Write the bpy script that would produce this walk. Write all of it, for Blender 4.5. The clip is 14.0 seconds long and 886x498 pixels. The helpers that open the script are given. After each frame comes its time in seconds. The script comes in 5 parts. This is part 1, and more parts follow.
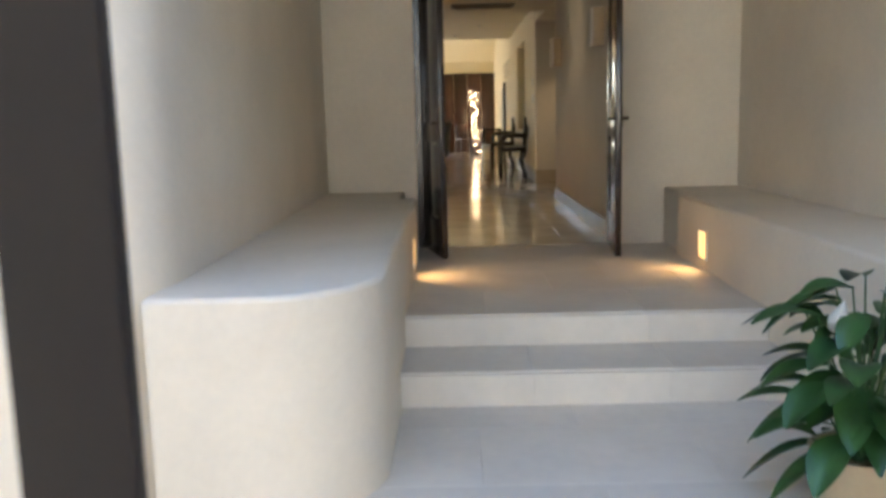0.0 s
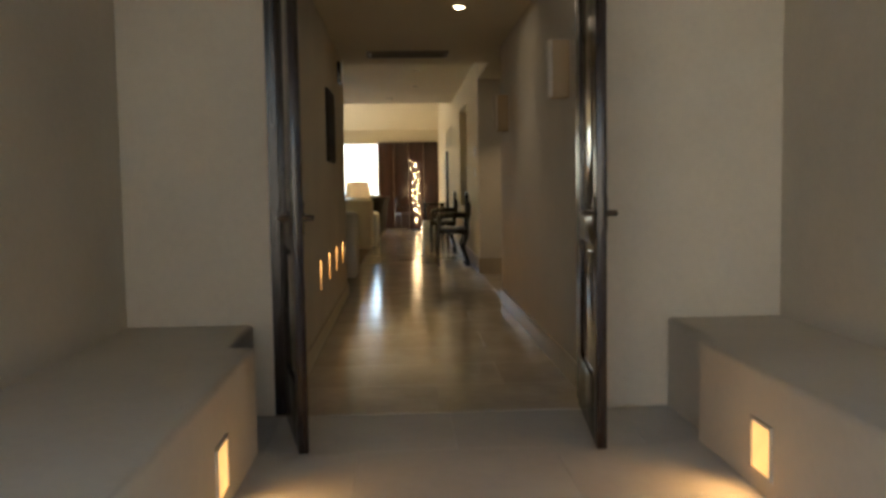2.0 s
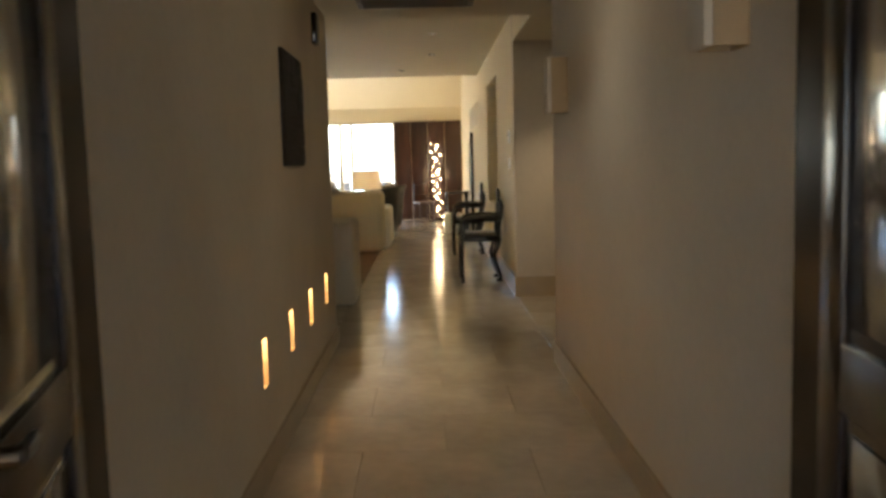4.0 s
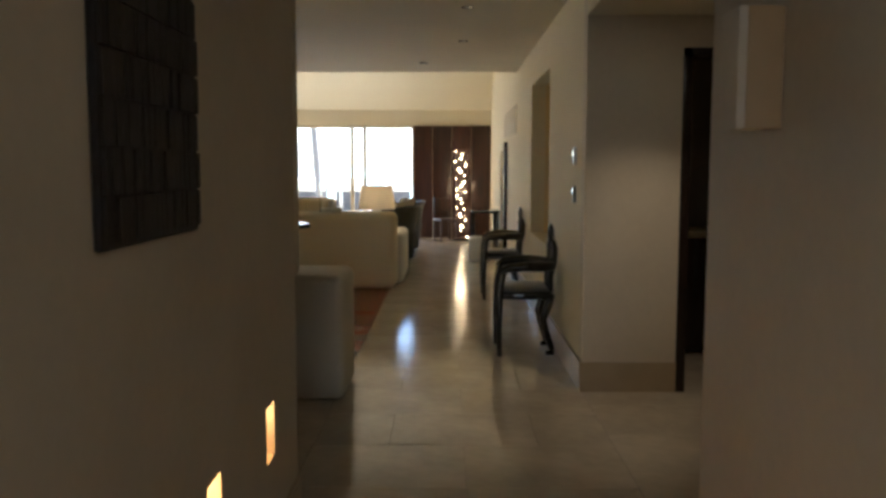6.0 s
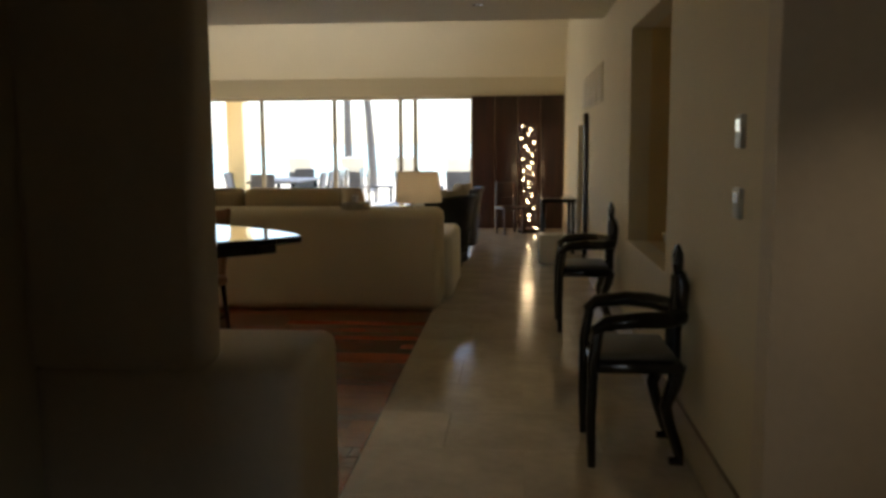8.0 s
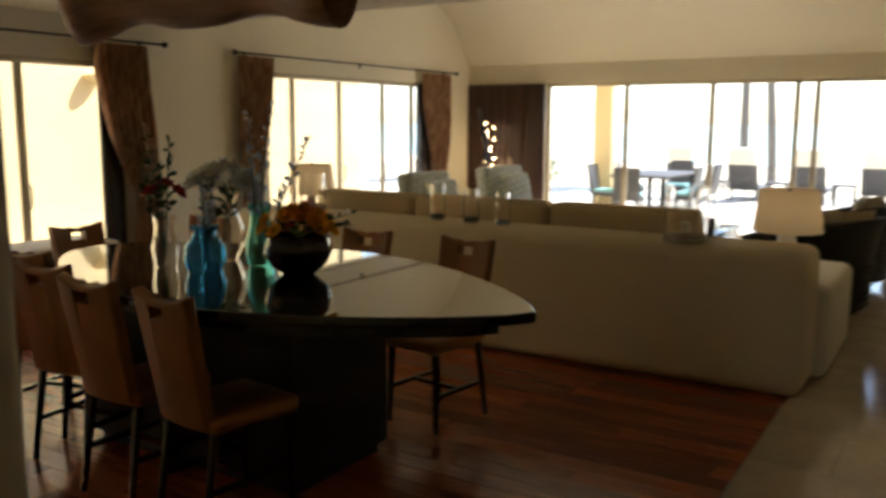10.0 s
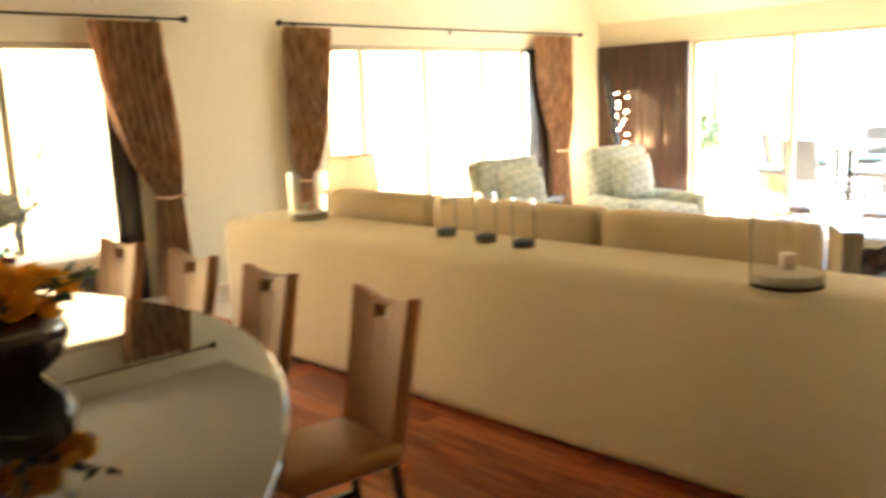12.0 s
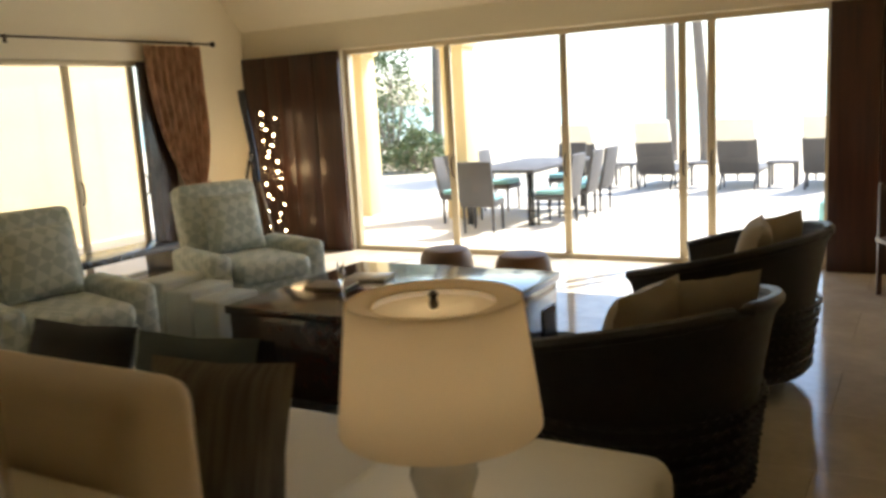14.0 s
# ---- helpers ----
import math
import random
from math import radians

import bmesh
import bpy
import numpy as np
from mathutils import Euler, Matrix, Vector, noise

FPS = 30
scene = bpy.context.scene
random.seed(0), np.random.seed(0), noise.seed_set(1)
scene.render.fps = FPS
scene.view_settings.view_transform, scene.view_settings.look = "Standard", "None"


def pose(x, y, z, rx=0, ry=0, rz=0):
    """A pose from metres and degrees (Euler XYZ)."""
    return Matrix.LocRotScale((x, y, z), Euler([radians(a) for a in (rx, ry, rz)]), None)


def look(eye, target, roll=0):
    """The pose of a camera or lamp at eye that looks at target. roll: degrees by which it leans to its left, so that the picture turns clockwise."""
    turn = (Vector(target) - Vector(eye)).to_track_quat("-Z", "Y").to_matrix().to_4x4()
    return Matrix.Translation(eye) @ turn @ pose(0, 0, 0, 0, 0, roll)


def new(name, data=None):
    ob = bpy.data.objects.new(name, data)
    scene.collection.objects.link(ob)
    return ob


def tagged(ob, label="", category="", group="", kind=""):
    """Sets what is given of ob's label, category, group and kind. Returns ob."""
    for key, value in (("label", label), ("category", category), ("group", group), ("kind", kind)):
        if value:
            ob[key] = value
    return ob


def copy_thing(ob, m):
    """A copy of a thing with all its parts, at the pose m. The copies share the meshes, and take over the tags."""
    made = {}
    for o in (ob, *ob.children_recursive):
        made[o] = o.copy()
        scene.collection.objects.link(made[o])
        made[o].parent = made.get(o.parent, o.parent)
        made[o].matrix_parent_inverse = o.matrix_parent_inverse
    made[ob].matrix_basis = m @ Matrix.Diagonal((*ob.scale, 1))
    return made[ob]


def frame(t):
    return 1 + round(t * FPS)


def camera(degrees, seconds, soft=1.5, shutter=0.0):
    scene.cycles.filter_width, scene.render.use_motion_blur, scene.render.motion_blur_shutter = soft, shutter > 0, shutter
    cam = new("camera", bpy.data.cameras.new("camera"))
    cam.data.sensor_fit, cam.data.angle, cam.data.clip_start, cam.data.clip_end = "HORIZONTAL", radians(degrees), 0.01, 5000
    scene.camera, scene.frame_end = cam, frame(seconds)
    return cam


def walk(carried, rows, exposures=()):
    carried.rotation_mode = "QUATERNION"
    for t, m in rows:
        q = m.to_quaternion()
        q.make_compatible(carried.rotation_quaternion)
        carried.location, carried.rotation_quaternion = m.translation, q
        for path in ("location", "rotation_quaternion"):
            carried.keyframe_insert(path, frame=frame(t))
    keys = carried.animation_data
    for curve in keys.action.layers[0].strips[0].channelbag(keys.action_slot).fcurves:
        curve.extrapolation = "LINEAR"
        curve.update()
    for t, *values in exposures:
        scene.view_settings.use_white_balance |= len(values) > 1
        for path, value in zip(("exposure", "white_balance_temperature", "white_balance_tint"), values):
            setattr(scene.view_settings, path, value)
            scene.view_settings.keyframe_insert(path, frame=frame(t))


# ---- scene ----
cam = camera(55.3, 14.0, soft=3.1, shutter=0.4)
PATH = [
    (0, (-0.341, -5.373, 1.016), (-0.366, -3.396, 0.715), -1.4),
    (0.5, (-0.286, -4.85, 1.002), (-0.218, -2.862, 0.794), -1.1),
    (1, (-0.12, -4.261, 1.096), (-0.003, -2.272, 0.928), -1.5),
    (1.5, (-0.062, -3.55, 1.135), (0.049, -1.559, 0.98), -1.5),
    (2, (0.038, -2.761, 1.116), (0.128, -0.768, 0.972), -0.9),
    (2.5, (0.094, -2.106, 1.123), (0.16, -0.111, 1.0), -0.9),
    (5, (0.153, 1.192, 1.464), (0.18, 3.177, 1.223), -1.6),
    (5.5, (0.133, 1.895, 1.482), (0.151, 3.883, 1.268), -1.2),
    (6, (0.102, 2.519, 1.51), (0.09, 4.51, 1.318), 0.1),
    (6.5, (0.086, 3.101, 1.519), (0.043, 5.091, 1.328), -0.5),
    (7, (0.083, 3.939, 1.493), (0.029, 5.926, 1.278), 0.1),
    (7.2, (0.08, 4.228, 1.493), (0.024, 6.213, 1.256), -0.0),
    (9.5, (0.308, 6.832, 1.736), (-0.465, 8.66, 1.496), 0.6),
    (10, (0.234, 7.375, 1.74), (-0.805, 9.058, 1.443), 0.3),
    (10.5, (0.114, 7.963, 1.698), (-1.178, 9.449, 1.345), -1.4),
    (11, (0.137, 8.418, 1.728), (-1.308, 9.753, 1.366), -1.0),
    (11.5, (-0.016, 9.135, 1.711), (-1.496, 10.429, 1.343), -1.6),
    (12, (0.034, 9.743, 1.75), (-1.361, 11.133, 1.397), -2.3),
    (12.5, (0.025, 10.425, 1.761), (-1.128, 12.036, 1.483), -2.2),
    (13, (0.089, 11.065, 1.720), (-0.879, 12.797, 1.463), -2.4),
    (13.5, (0.128, 11.712, 1.719), (-0.848, 13.435, 1.437), -3.0),
    (14, (0.143, 12.378, 1.715), (-0.848, 14.081, 1.375), -3.3),
]
EXPOSURES = [(0, 3.15, 5900, 10), (0.6, 3.25, 5900, 10), (1.2, 2.95, 6100, 10), (2.0, 2.5, 6200, 10), (2.7, 2.55, 6200, 10), (5.0, 3.45, 5500, 10), (6.0, 2.6, 5300, 10), (7.0, 2.3, 5300, 10), (7.6, 1.9, 5700, 10), (9.0, 1.1, 5800, 10), (9.5, 1.1, 5800, 10), (10.0, 1.7, 6200, 10), (10.5, 2.8, 6500, 10), (11.0, 3.9, 6500, 10), (12.0, 4.0, 6400, 10), (12.5, 3.8, 6200, 10), (13.0, 2.85, 6000, 10), (13.5, 2.2, 6200, 10), (14.0, 1.7, 6300, 10)]
walk(cam, [(t, look(eye, target, roll)) for t, eye, target, roll in PATH], EXPOSURES)

# ---------------------------------------------------------------- light
SUN_EL, SUN_AZ = 50.0, 35.0
world = bpy.data.worlds.new("world")
scene.world = world
world.use_nodes = True
wt = world.node_tree
sky = wt.nodes.new("ShaderNodeTexSky")
sky.sky_type, sky.sun_disc = 'NISHITA', False
sky.sun_elevation, sky.sun_rotation = radians(SUN_EL), radians(SUN_AZ)
wt.nodes["Background"].inputs["Strength"].default_value = 0.15
wt.links.new(sky.outputs[0], wt.nodes["Background"].inputs[0])


def lamp(name, kind, m, energy, color=(1, 1, 1), **kw):
    d = bpy.data.lights.new(name, kind)
    d.energy, d.color = energy, color
    if kind == 'AREA':
        d.shape, d.size, d.size_y = 'RECTANGLE', kw["sx"], kw["sy"]
    elif kind == 'SUN':
        d.angle = radians(0.6)
    else:
        d.shadow_soft_size = kw.get("r", 0.04)
        if kind == 'SPOT':
            d.spot_size, d.spot_blend = radians(kw.get("cone", 80)), 0.7
    o = new(name, d)
    o.matrix_world = m
    return o


a, e = radians(SUN_AZ), radians(SUN_EL)
lamp("sun", 'SUN', look((0, 0, 30), (-math.sin(a) * math.cos(e), -math.cos(a) * math.cos(e), 30 - math.sin(e))), 4.0, (1, .95, .86))
# downlight in the hall ceiling
lamp("downlight", 'SPOT', look((0.47, 3.6, 2.42), (0.56, 3.6, 0)), .6, (1, .82, .6), cone=95)
lamp("downlight", 'SPOT', look((1.45, 7.2, 2.46), (1.35, 7.85, 0)), 4.2, (1, .72, .42), cone=75)

# ---------------------------------------------------------------- materials


def material(name, color, rough=0.6, metal=0.0, var=0.12, scale=6.0, bump=0.08, fine=90.0, stretch=(1, 1, 1), color2=None, emit=0.0, trans=0.0, alpha_spec=None, rnd=0.0, coat=0.0, sss=0.0):
    m = bpy.data.materials.new(name)
    m.use_nodes = True
    t = m.node_tree
    b = t.nodes["Principled BSDF"]
    b.inputs["Roughness"].default_value, b.inputs["Metallic"].default_value = rough, metal
    b.inputs["Transmission Weight"].default_value = trans
    b.inputs["Coat Weight"].default_value = coat
    if sss:
        b.inputs["Subsurface Weight"].default_value = sss
    co = t.nodes.new("ShaderNodeTexCoord")
    mp = t.nodes.new("ShaderNodeMapping")
    mp.inputs["Scale"].default_value = stretch
    t.links.new(co.outputs["Object"], mp.inputs[0])
    n1, n2 = t.nodes.new("ShaderNodeTexNoise"), t.nodes.new("ShaderNodeTexNoise")
    for n, s, d in ((n1, scale, 5), (n2, fine, 3)):
        n.inputs["Scale"].default_value, n.inputs["Detail"].default_value = s, d
        t.links.new(mp.outputs[0], n.inputs["Vector"])
    ramp = t.nodes.new("ShaderNodeValToRGB")
    c2 = color2 or tuple(c * (1 - var) for c in color)
    ramp.color_ramp.elements[0].position, ramp.color_ramp.elements[1].position = 0.3, 0.7
    ramp.color_ramp.elements[0].color, ramp.color_ramp.elements[1].color = (*c2, 1), (*color, 1)
    add = t.nodes.new("ShaderNodeMath")
    add.operation = 'MULTIPLY_ADD'
    t.links.new(n2.outputs[0], add.inputs[0])
    add.inputs[1].default_value = 0.3
    sub = t.nodes.new("ShaderNodeMath")
    sub.operation = 'SUBTRACT'
    t.links.new(n1.outputs[0], sub.inputs[0])
    sub.inputs[1].default_value = 0.15
    t.links.new(sub.outputs[0], add.inputs[2])
    src = add.outputs[0]
    if rnd:
        oi = t.nodes.new("ShaderNodeObjectInfo")
        ma = t.nodes.new("ShaderNodeMath")
        ma.operation = 'MULTIPLY_ADD'
        ma.inputs[1].default_value = rnd
        t.links.new(oi.outputs["Random"], ma.inputs[0])
        s2 = t.nodes.new("ShaderNodeMath")
        s2.operation = 'SUBTRACT'
        s2.inputs[1].default_value = rnd / 2
        t.links.new(src, s2.inputs[0])
        t.links.new(s2.outputs[0], ma.inputs[2])
        src = ma.outputs[0]
    t.links.new(src, ramp.inputs[0])
    t.links.new(ramp.outputs[0], b.inputs["Base Color"])
    if bump:
        bp = t.nodes.new("ShaderNodeBump")
        bp.inputs["Strength"].default_value, bp.inputs["Distance"].default_value = bump, 0.01
        t.links.new(add.outputs[0], bp.inputs["Height"])
        t.links.new(bp.outputs[0], b.inputs["Normal"])
    if emit:
        t.links.new(ramp.outputs[0], b.inputs["Emission Color"])
        b.inputs["Emission Strength"].default_value = emit
    return m


def glass(name, tint=(1, 1, 1), rough=0.0):
    m = bpy.data.materials.new(name)
    m.use_nodes = True
    t = m.node_tree
    b = t.nodes["Principled BSDF"]
    b.inputs["Base Color"].default_value = (*tint, 1)
    b.inputs["Transmission Weight"].default_value, b.inputs["Roughness"].default_value, b.inputs["IOR"].default_value = 1, rough, 1.45
    return m


def pane_glass():
    m = bpy.data.materials.new("pane_glass")
    m.use_nodes = True
    t = m.node_tree
    t.nodes.remove(t.nodes["Principled BSDF"])
    tr, gl, mx, fr, pw, ml = (t.nodes.new("ShaderNode" + k) for k in ("BsdfTransparent", "BsdfGlossy", "MixShader", "LayerWeight", "Math", "Math"))
    gl.inputs["Roughness"].default_value = 0.01
    pw.operation, ml.operation = 'POWER', 'MULTIPLY_ADD'
    pw.inputs[1].default_value, ml.inputs[1].default_value, ml.inputs[2].default_value = 4.0, 0.35, 0.02
    t.links.new(fr.outputs["Facing"], pw.inputs[0])
    t.links.new(pw.outputs[0], ml.inputs[0])
    t.links.new(ml.outputs[0], mx.inputs[0])
    t.links.new(tr.outputs[0], mx.inputs[1])
    t.links.new(gl.outputs[0], mx.inputs[2])
    t.links.new(mx.outputs[0], t.nodes["Material Output"].inputs[0])
    return m


def checks(name, c1, c2, size):
    m = material(name, c1, 0.85, bump=0.2, fine=300)
    t = m.node_tree
    ck, co, mp = t.nodes.new("ShaderNodeTexChecker"), t.nodes.new("ShaderNodeTexCoord"), t.nodes.new("ShaderNodeMapping")
    mp.inputs["Rotation"].default_value = (radians(45), radians(35), radians(45))
    t.links.new(co.outputs["Object"], mp.inputs[0])
    t.links.new(mp.outputs[0], ck.inputs["Vector"])
    ck.inputs["Scale"].default_value = size
    ck.inputs["Color1"].default_value, ck.inputs["Color2"].default_value = (*c1, 1), (*c2, 1)
    t.links.new(ck.outputs[0], t.nodes["Principled BSDF"].inputs["Base Color"])
    return m


def petal(name, color, seep=.5):
    m = material(name, color, 0.6, var=.3, scale=26, bump=.1)
    t = m.node_tree
    tl, mx = t.nodes.new("ShaderNodeBsdfTranslucent"), t.nodes.new("ShaderNodeMixShader")
    tl.inputs[0].default_value = (*color, 1)
    mx.inputs[0].default_value = seep
    t.links.new(t.nodes["Principled BSDF"].outputs[0], mx.inputs[1])
    t.links.new(tl.outputs[0], mx.inputs[2])
    t.links.new(mx.outputs[0], t.nodes["Material Output"].inputs[0])
    return m


def linen():
    m = material("white_linen_shade", (.88, .81, .67), 0.8, var=.05, scale=3, bump=.1, fine=300)
    t = m.node_tree
    tl, mx = t.nodes.new("ShaderNodeBsdfTranslucent"), t.nodes.new("ShaderNodeMixShader")
    tl.inputs[0].default_value = (.90, .78, .58, 1)
    mx.inputs[0].default_value = 0.6
    t.links.new(t.nodes["Principled BSDF"].outputs[0], mx.inputs[1])
    t.links.new(tl.outputs[0], mx.inputs[2])
    t.links.new(mx.outputs[0], t.nodes["Material Output"].inputs[0])
    return m


PLASTER = material("plaster", (.72, .64, .51), 0.75, var=.13, scale=1.3, bump=.12, fine=30)
CREAM = material("cream_paint", (.76, .68, .50), 0.8, var=.05, scale=1.0, bump=.06, fine=60)
OUTWALL = material("yellow_plaster", (.78, .62, .34), 0.85, var=.08, scale=1.5, bump=.15)
MARBLE = material("cream_marble", (.66, .57, .44), 0.13, var=.26, scale=2.2, bump=.01, fine=14, rnd=.1)
MARBLE_MATT = material("honed_marble", (.68, .63, .54), 0.42, var=.14, scale=2.2, bump=.03, fine=18, rnd=.25)
BASEB = material("beige_stone", (.48, .38, .24), 0.35, var=.15, scale=4, bump=.03)
DARKWOOD = material("dark_stained_wood", (.030, .018, .013), 0.22, color2=(.014, .008, .006), scale=3, stretch=(9, 9, .7), bump=.05)
REDWOOD = material("reddish_dark_wood", (.052, .018, .010), 0.3, color2=(.018, .008, .005), scale=3, stretch=(8, 8, .6), bump=.05, rnd=.2)
PLANK = material("mahogany_plank", (.42, .11, .032), 0.2, color2=(.19, .042, .013), scale=3, stretch=(.8, 9, 9), bump=.03, rnd=.55)
BLACK = material("black_lacquer", (.012, .011, .011), 0.16, var=.3, scale=5, bump=.04, coat=.4)
PEDESTAL = material("matt_black_wood", (.010, .008, .007), 0.6, var=.3, scale=4, stretch=(1, 1, 6), bump=.05)
TABLETOP = material("black_glass_top", (.012, .014, .013), 0.03, var=.2, bump=0, coat=.5)
LEATHER = material("tan_leather", (.38, .155, .045), 0.38, var=.25, scale=4, bump=.12, fine=160)
LEATHERSEAT = material("grey_leather", (.20, .19, .17), 0.4, var=.2, scale=6, bump=.1)
SOFAFAB = material("cream_upholstery", (.78, .67, .47), 0.8, var=.08, scale=1.6, bump=.15, fine=240)
CUSHFAB = material("sand_upholstery", (.66, .52, .33), 0.85, var=.08, scale=2, bump=.2, fine=260)
WHITEFAB = material("white_upholstery", (.82, .77, .66), 0.8, var=.06, scale=2, bump=.12, fine=240)
LINEN = linen()
CERAMIC = material("white_ceramic", (.78, .75, .68), 0.25, var=.04, bump=.01)
CHECK = checks("checked_pale_fabric", (.68, .71, .64), (.50, .55, .49), 14)
CHECKPLAIN = material("pale_green_fabric", (.56, .57, .49), .85, var=.1, bump=.2, fine=260)
CURTAIN = material("brown_striped_silk", (.86, .58, .34), 0.42, color2=(.34, .16, .08), scale=4, stretch=(3, 9, 1.3), bump=.06, fine=40)
BRONZE = material("dark_bronze", (.06, .045, .03), 0.35, metal=.8, bump=.02)
ALU = material("beige_aluminium", (.50, .42, .28), 0.4, metal=.3, var=.06, bump=.01)
STEEL = material("brushed_steel", (.6, .58, .55), 0.25, metal=1, bump=.02)
POSTM = material("matt_brown_paint", (.008, .005, .004), 0.8, var=.2, scale=5, bump=.05)
PICT = material("dark_woven_panel", (.035, .024, .018), 0.6, color2=(.010, .007, .006), scale=26, stretch=(1, 5, .5), bump=.7, fine=70)
SCONCE = material("sconce_plaster", (.50, .36, .20), 0.7, var=.06, bump=.08)
NICHEGLOW = material("warm_lamp_glow", (1, .56, .18), 0.6, var=.12, scale=14, emit=.22, bump=0)
BULB = material("fairy_bulb", (1, .70, .34), 0.5, var=.02, emit=14, bump=0)
DOWNGLOW = material("downlight_glow", (1, .82, .55), 0.5, emit=18, bump=0)
VENTM = material("grey_vent_paint", (.22, .19, .15), 0.5, bump=.02)
WICKER = material("dark_wicker", (.013, .010, .009), 0.4, var=.4, scale=40, stretch=(1, 1, 3), bump=.6, fine=160)
TAUPE = material("taupe_cushion", (.34, .28, .20), 0.8, var=.12, scale=5, bump=.2, fine=260)
OLIVE = material("greybrown_striped_cushion", (.17, .145, .11), 0.8, color2=(.08, .065, .05), scale=9, stretch=(6, .4, .4), bump=.2, fine=200)
TEAL = material("dark_teal_cushion", (.075, .10, .10), 0.75, var=.2, bump=.15)
NAVY = material("navy_cushion", (.018, .022, .032), 0.6, var=.2, bump=.1)
COFFEEWOOD = material("espresso_wood", (.050, .020, .012), 0.16, color2=(.022, .009, .006), scale=3, stretch=(6, 1, 6), bump=.03, coat=.3)
RUG = material("blue_grey_rug", (.30, .33, .34), 0.95, color2=(.14, .17, .20), scale=5, bump=.5, fine=120)
TANSTOOL = material("brown_leather_stool", (.22, .13, .075), 0.5, var=.2, bump=.1)
CLEAR = glass("clear_glass")
BLUEG = glass("blue_glass", (.22, .58, .90))
TEALG = glass("teal_glass", (.42, .86, .88))
PANE = pane_glass()
SANDM = material("white_sand", (.72, .66, .54), 0.9, var=.1, scale=3, bump=.3, fine=40)
WAX = material("candle_wax", (.85, .80, .68), 0.5, var=.03, bump=.02, sss=.2)
BLUESAND = material("blue_grey_sand", (.16, .20, .25), .9, var=.3, fine=200, bump=.3)
BOWL = material("dark_purple_glaze", (.022, .012, .018), 0.1, var=.3, bump=.01, coat=.6)
ORANGE = petal("orange_petal", (.90, .42, .02))
WHITEPETAL = petal("white_petal", (.84, .84, .80))
BLUEPETAL = petal("pale_blue_petal", (.50, .58, .74))
REDPETAL = petal("red_petal", (.45, .04, .03), .35)
LEAF = material("leaf_green", (.035, .10, .025), 0.35, color2=(.018, .05, .014), scale=8, bump=.1)
STEM = material("stem_green", (.10, .16, .05), 0.6, var=.3, bump=.1)
TERR = material("terrace_stone", (.66, .60, .50), 0.6, var=.12, scale=2, bump=.05, rnd=.15)
SAND = material("beach_sand", (.66, .57, .42), 0.9, var=.12, scale=.4, bump=.3, fine=8)
SEA = material("sea_water", (.10, .35, .40), 0.15, var=.3, scale=.05, bump=.2, fine=.6)
OUTWICKER = material("grey_brown_wicker", (.085, .08, .08), 0.55, var=.25, scale=30, bump=.4, fine=140)
AQUA = material("aqua_cushion", (.25, .50, .52), 0.8, var=.1, bump=.1)
TOWEL = material("cream_towel", (.80, .74, .60), 0.9, var=.06, bump=.2)
BARK = material("palm_bark", (.22, .19, .16), 0.9, var=.3, scale=6, stretch=(1, 1, 3), bump=.5)
BUSH = material("bush_leaf", (.12, .18, .07), 0.5, color2=(.06, .10, .035), scale=6, bump=.1)
# near-black tone for the shade inside the coffee table's cubbies
CUBBYSHADE = material("cubby_shade", (.012, .012, .014), .12, var=.1, bump=0)
# plaster darkened in its colour, for the shade of the unlit side room
DIMROOM = material("dim_room_shade_tone", (.30, .25, .18), 0.8, var=.1, scale=1.5, bump=.05)
THERMO = material("white_plastic", (.75, .74, .70), 0.35, var=.03, bump=0)

# ---------------------------------------------------------------- mesh helpers


def bm_new():
    return bmesh.new()


def box(bm, x0, x1, y0, y1, z0, z1, bev=0.0, seg=2, m=None):
    vs = bmesh.ops.create_cube(bm, size=1.0)["verts"]
    bmesh.ops.scale(bm, vec=(x1 - x0, y1 - y0, z1 - z0), verts=vs)
    bmesh.ops.translate(bm, vec=((x0 + x1) / 2, (y0 + y1) / 2, (z0 + z1) / 2), verts=vs)
    if bev:
        es = list({ed for v in vs for ed in v.link_edges})
        r = bmesh.ops.bevel(bm, geom=es, offset=bev, segments=seg, profile=0.5, affect='EDGES')
        vs = list({v for f in r["faces"] for v in f.verts} | {v for v in vs if v.is_valid})
    if m is not None:
        bmesh.ops.transform(bm, matrix=m, verts=vs)
    return vs


def cyl(bm, p0, p1, r0, r1=None, n=12):
    p0, p1 = Vector(p0), Vector(p1)
    d = p1 - p0
    vs = bmesh.ops.create_cone(bm, cap_ends=True, segments=n, radius1=r0, radius2=r0 if r1 is None else r1, depth=d.length)["verts"]
    bmesh.ops.transform(bm, matrix=Matrix.Translation((p0 + p1) / 2) @ d.to_track_quat('Z', 'Y').to_matrix().to_4x4(), verts=vs)
    return vs


def tube(bm, pts, radii, n=10):
    rings = []
    pts = [Vector(p) for p in pts]
    for i, p in enumerate(pts):
        d = (pts[min(i + 1, len(pts) - 1)] - pts[max(i - 1, 0)]).normalized()
        s = d.cross(Vector((0.02, 1, 0.03))).normalized()
        u = s.cross(d)
        r = radii[i] if isinstance(radii, (list, tuple)) else radii
        rings.append([bm.verts.new(p + (s * math.cos(k * 2 * math.pi / n) + u * math.sin(k * 2 * math.pi / n)) * r) for k in range(n)])
    for a_, b_ in zip(rings, rings[1:]):
        for k in range(n):
            bm.faces.new((a_[k], a_[(k + 1) % n], b_[(k + 1) % n], b_[k]))
    bm.faces.new(rings[0][::-1])
    bm.faces.new(rings[-1])


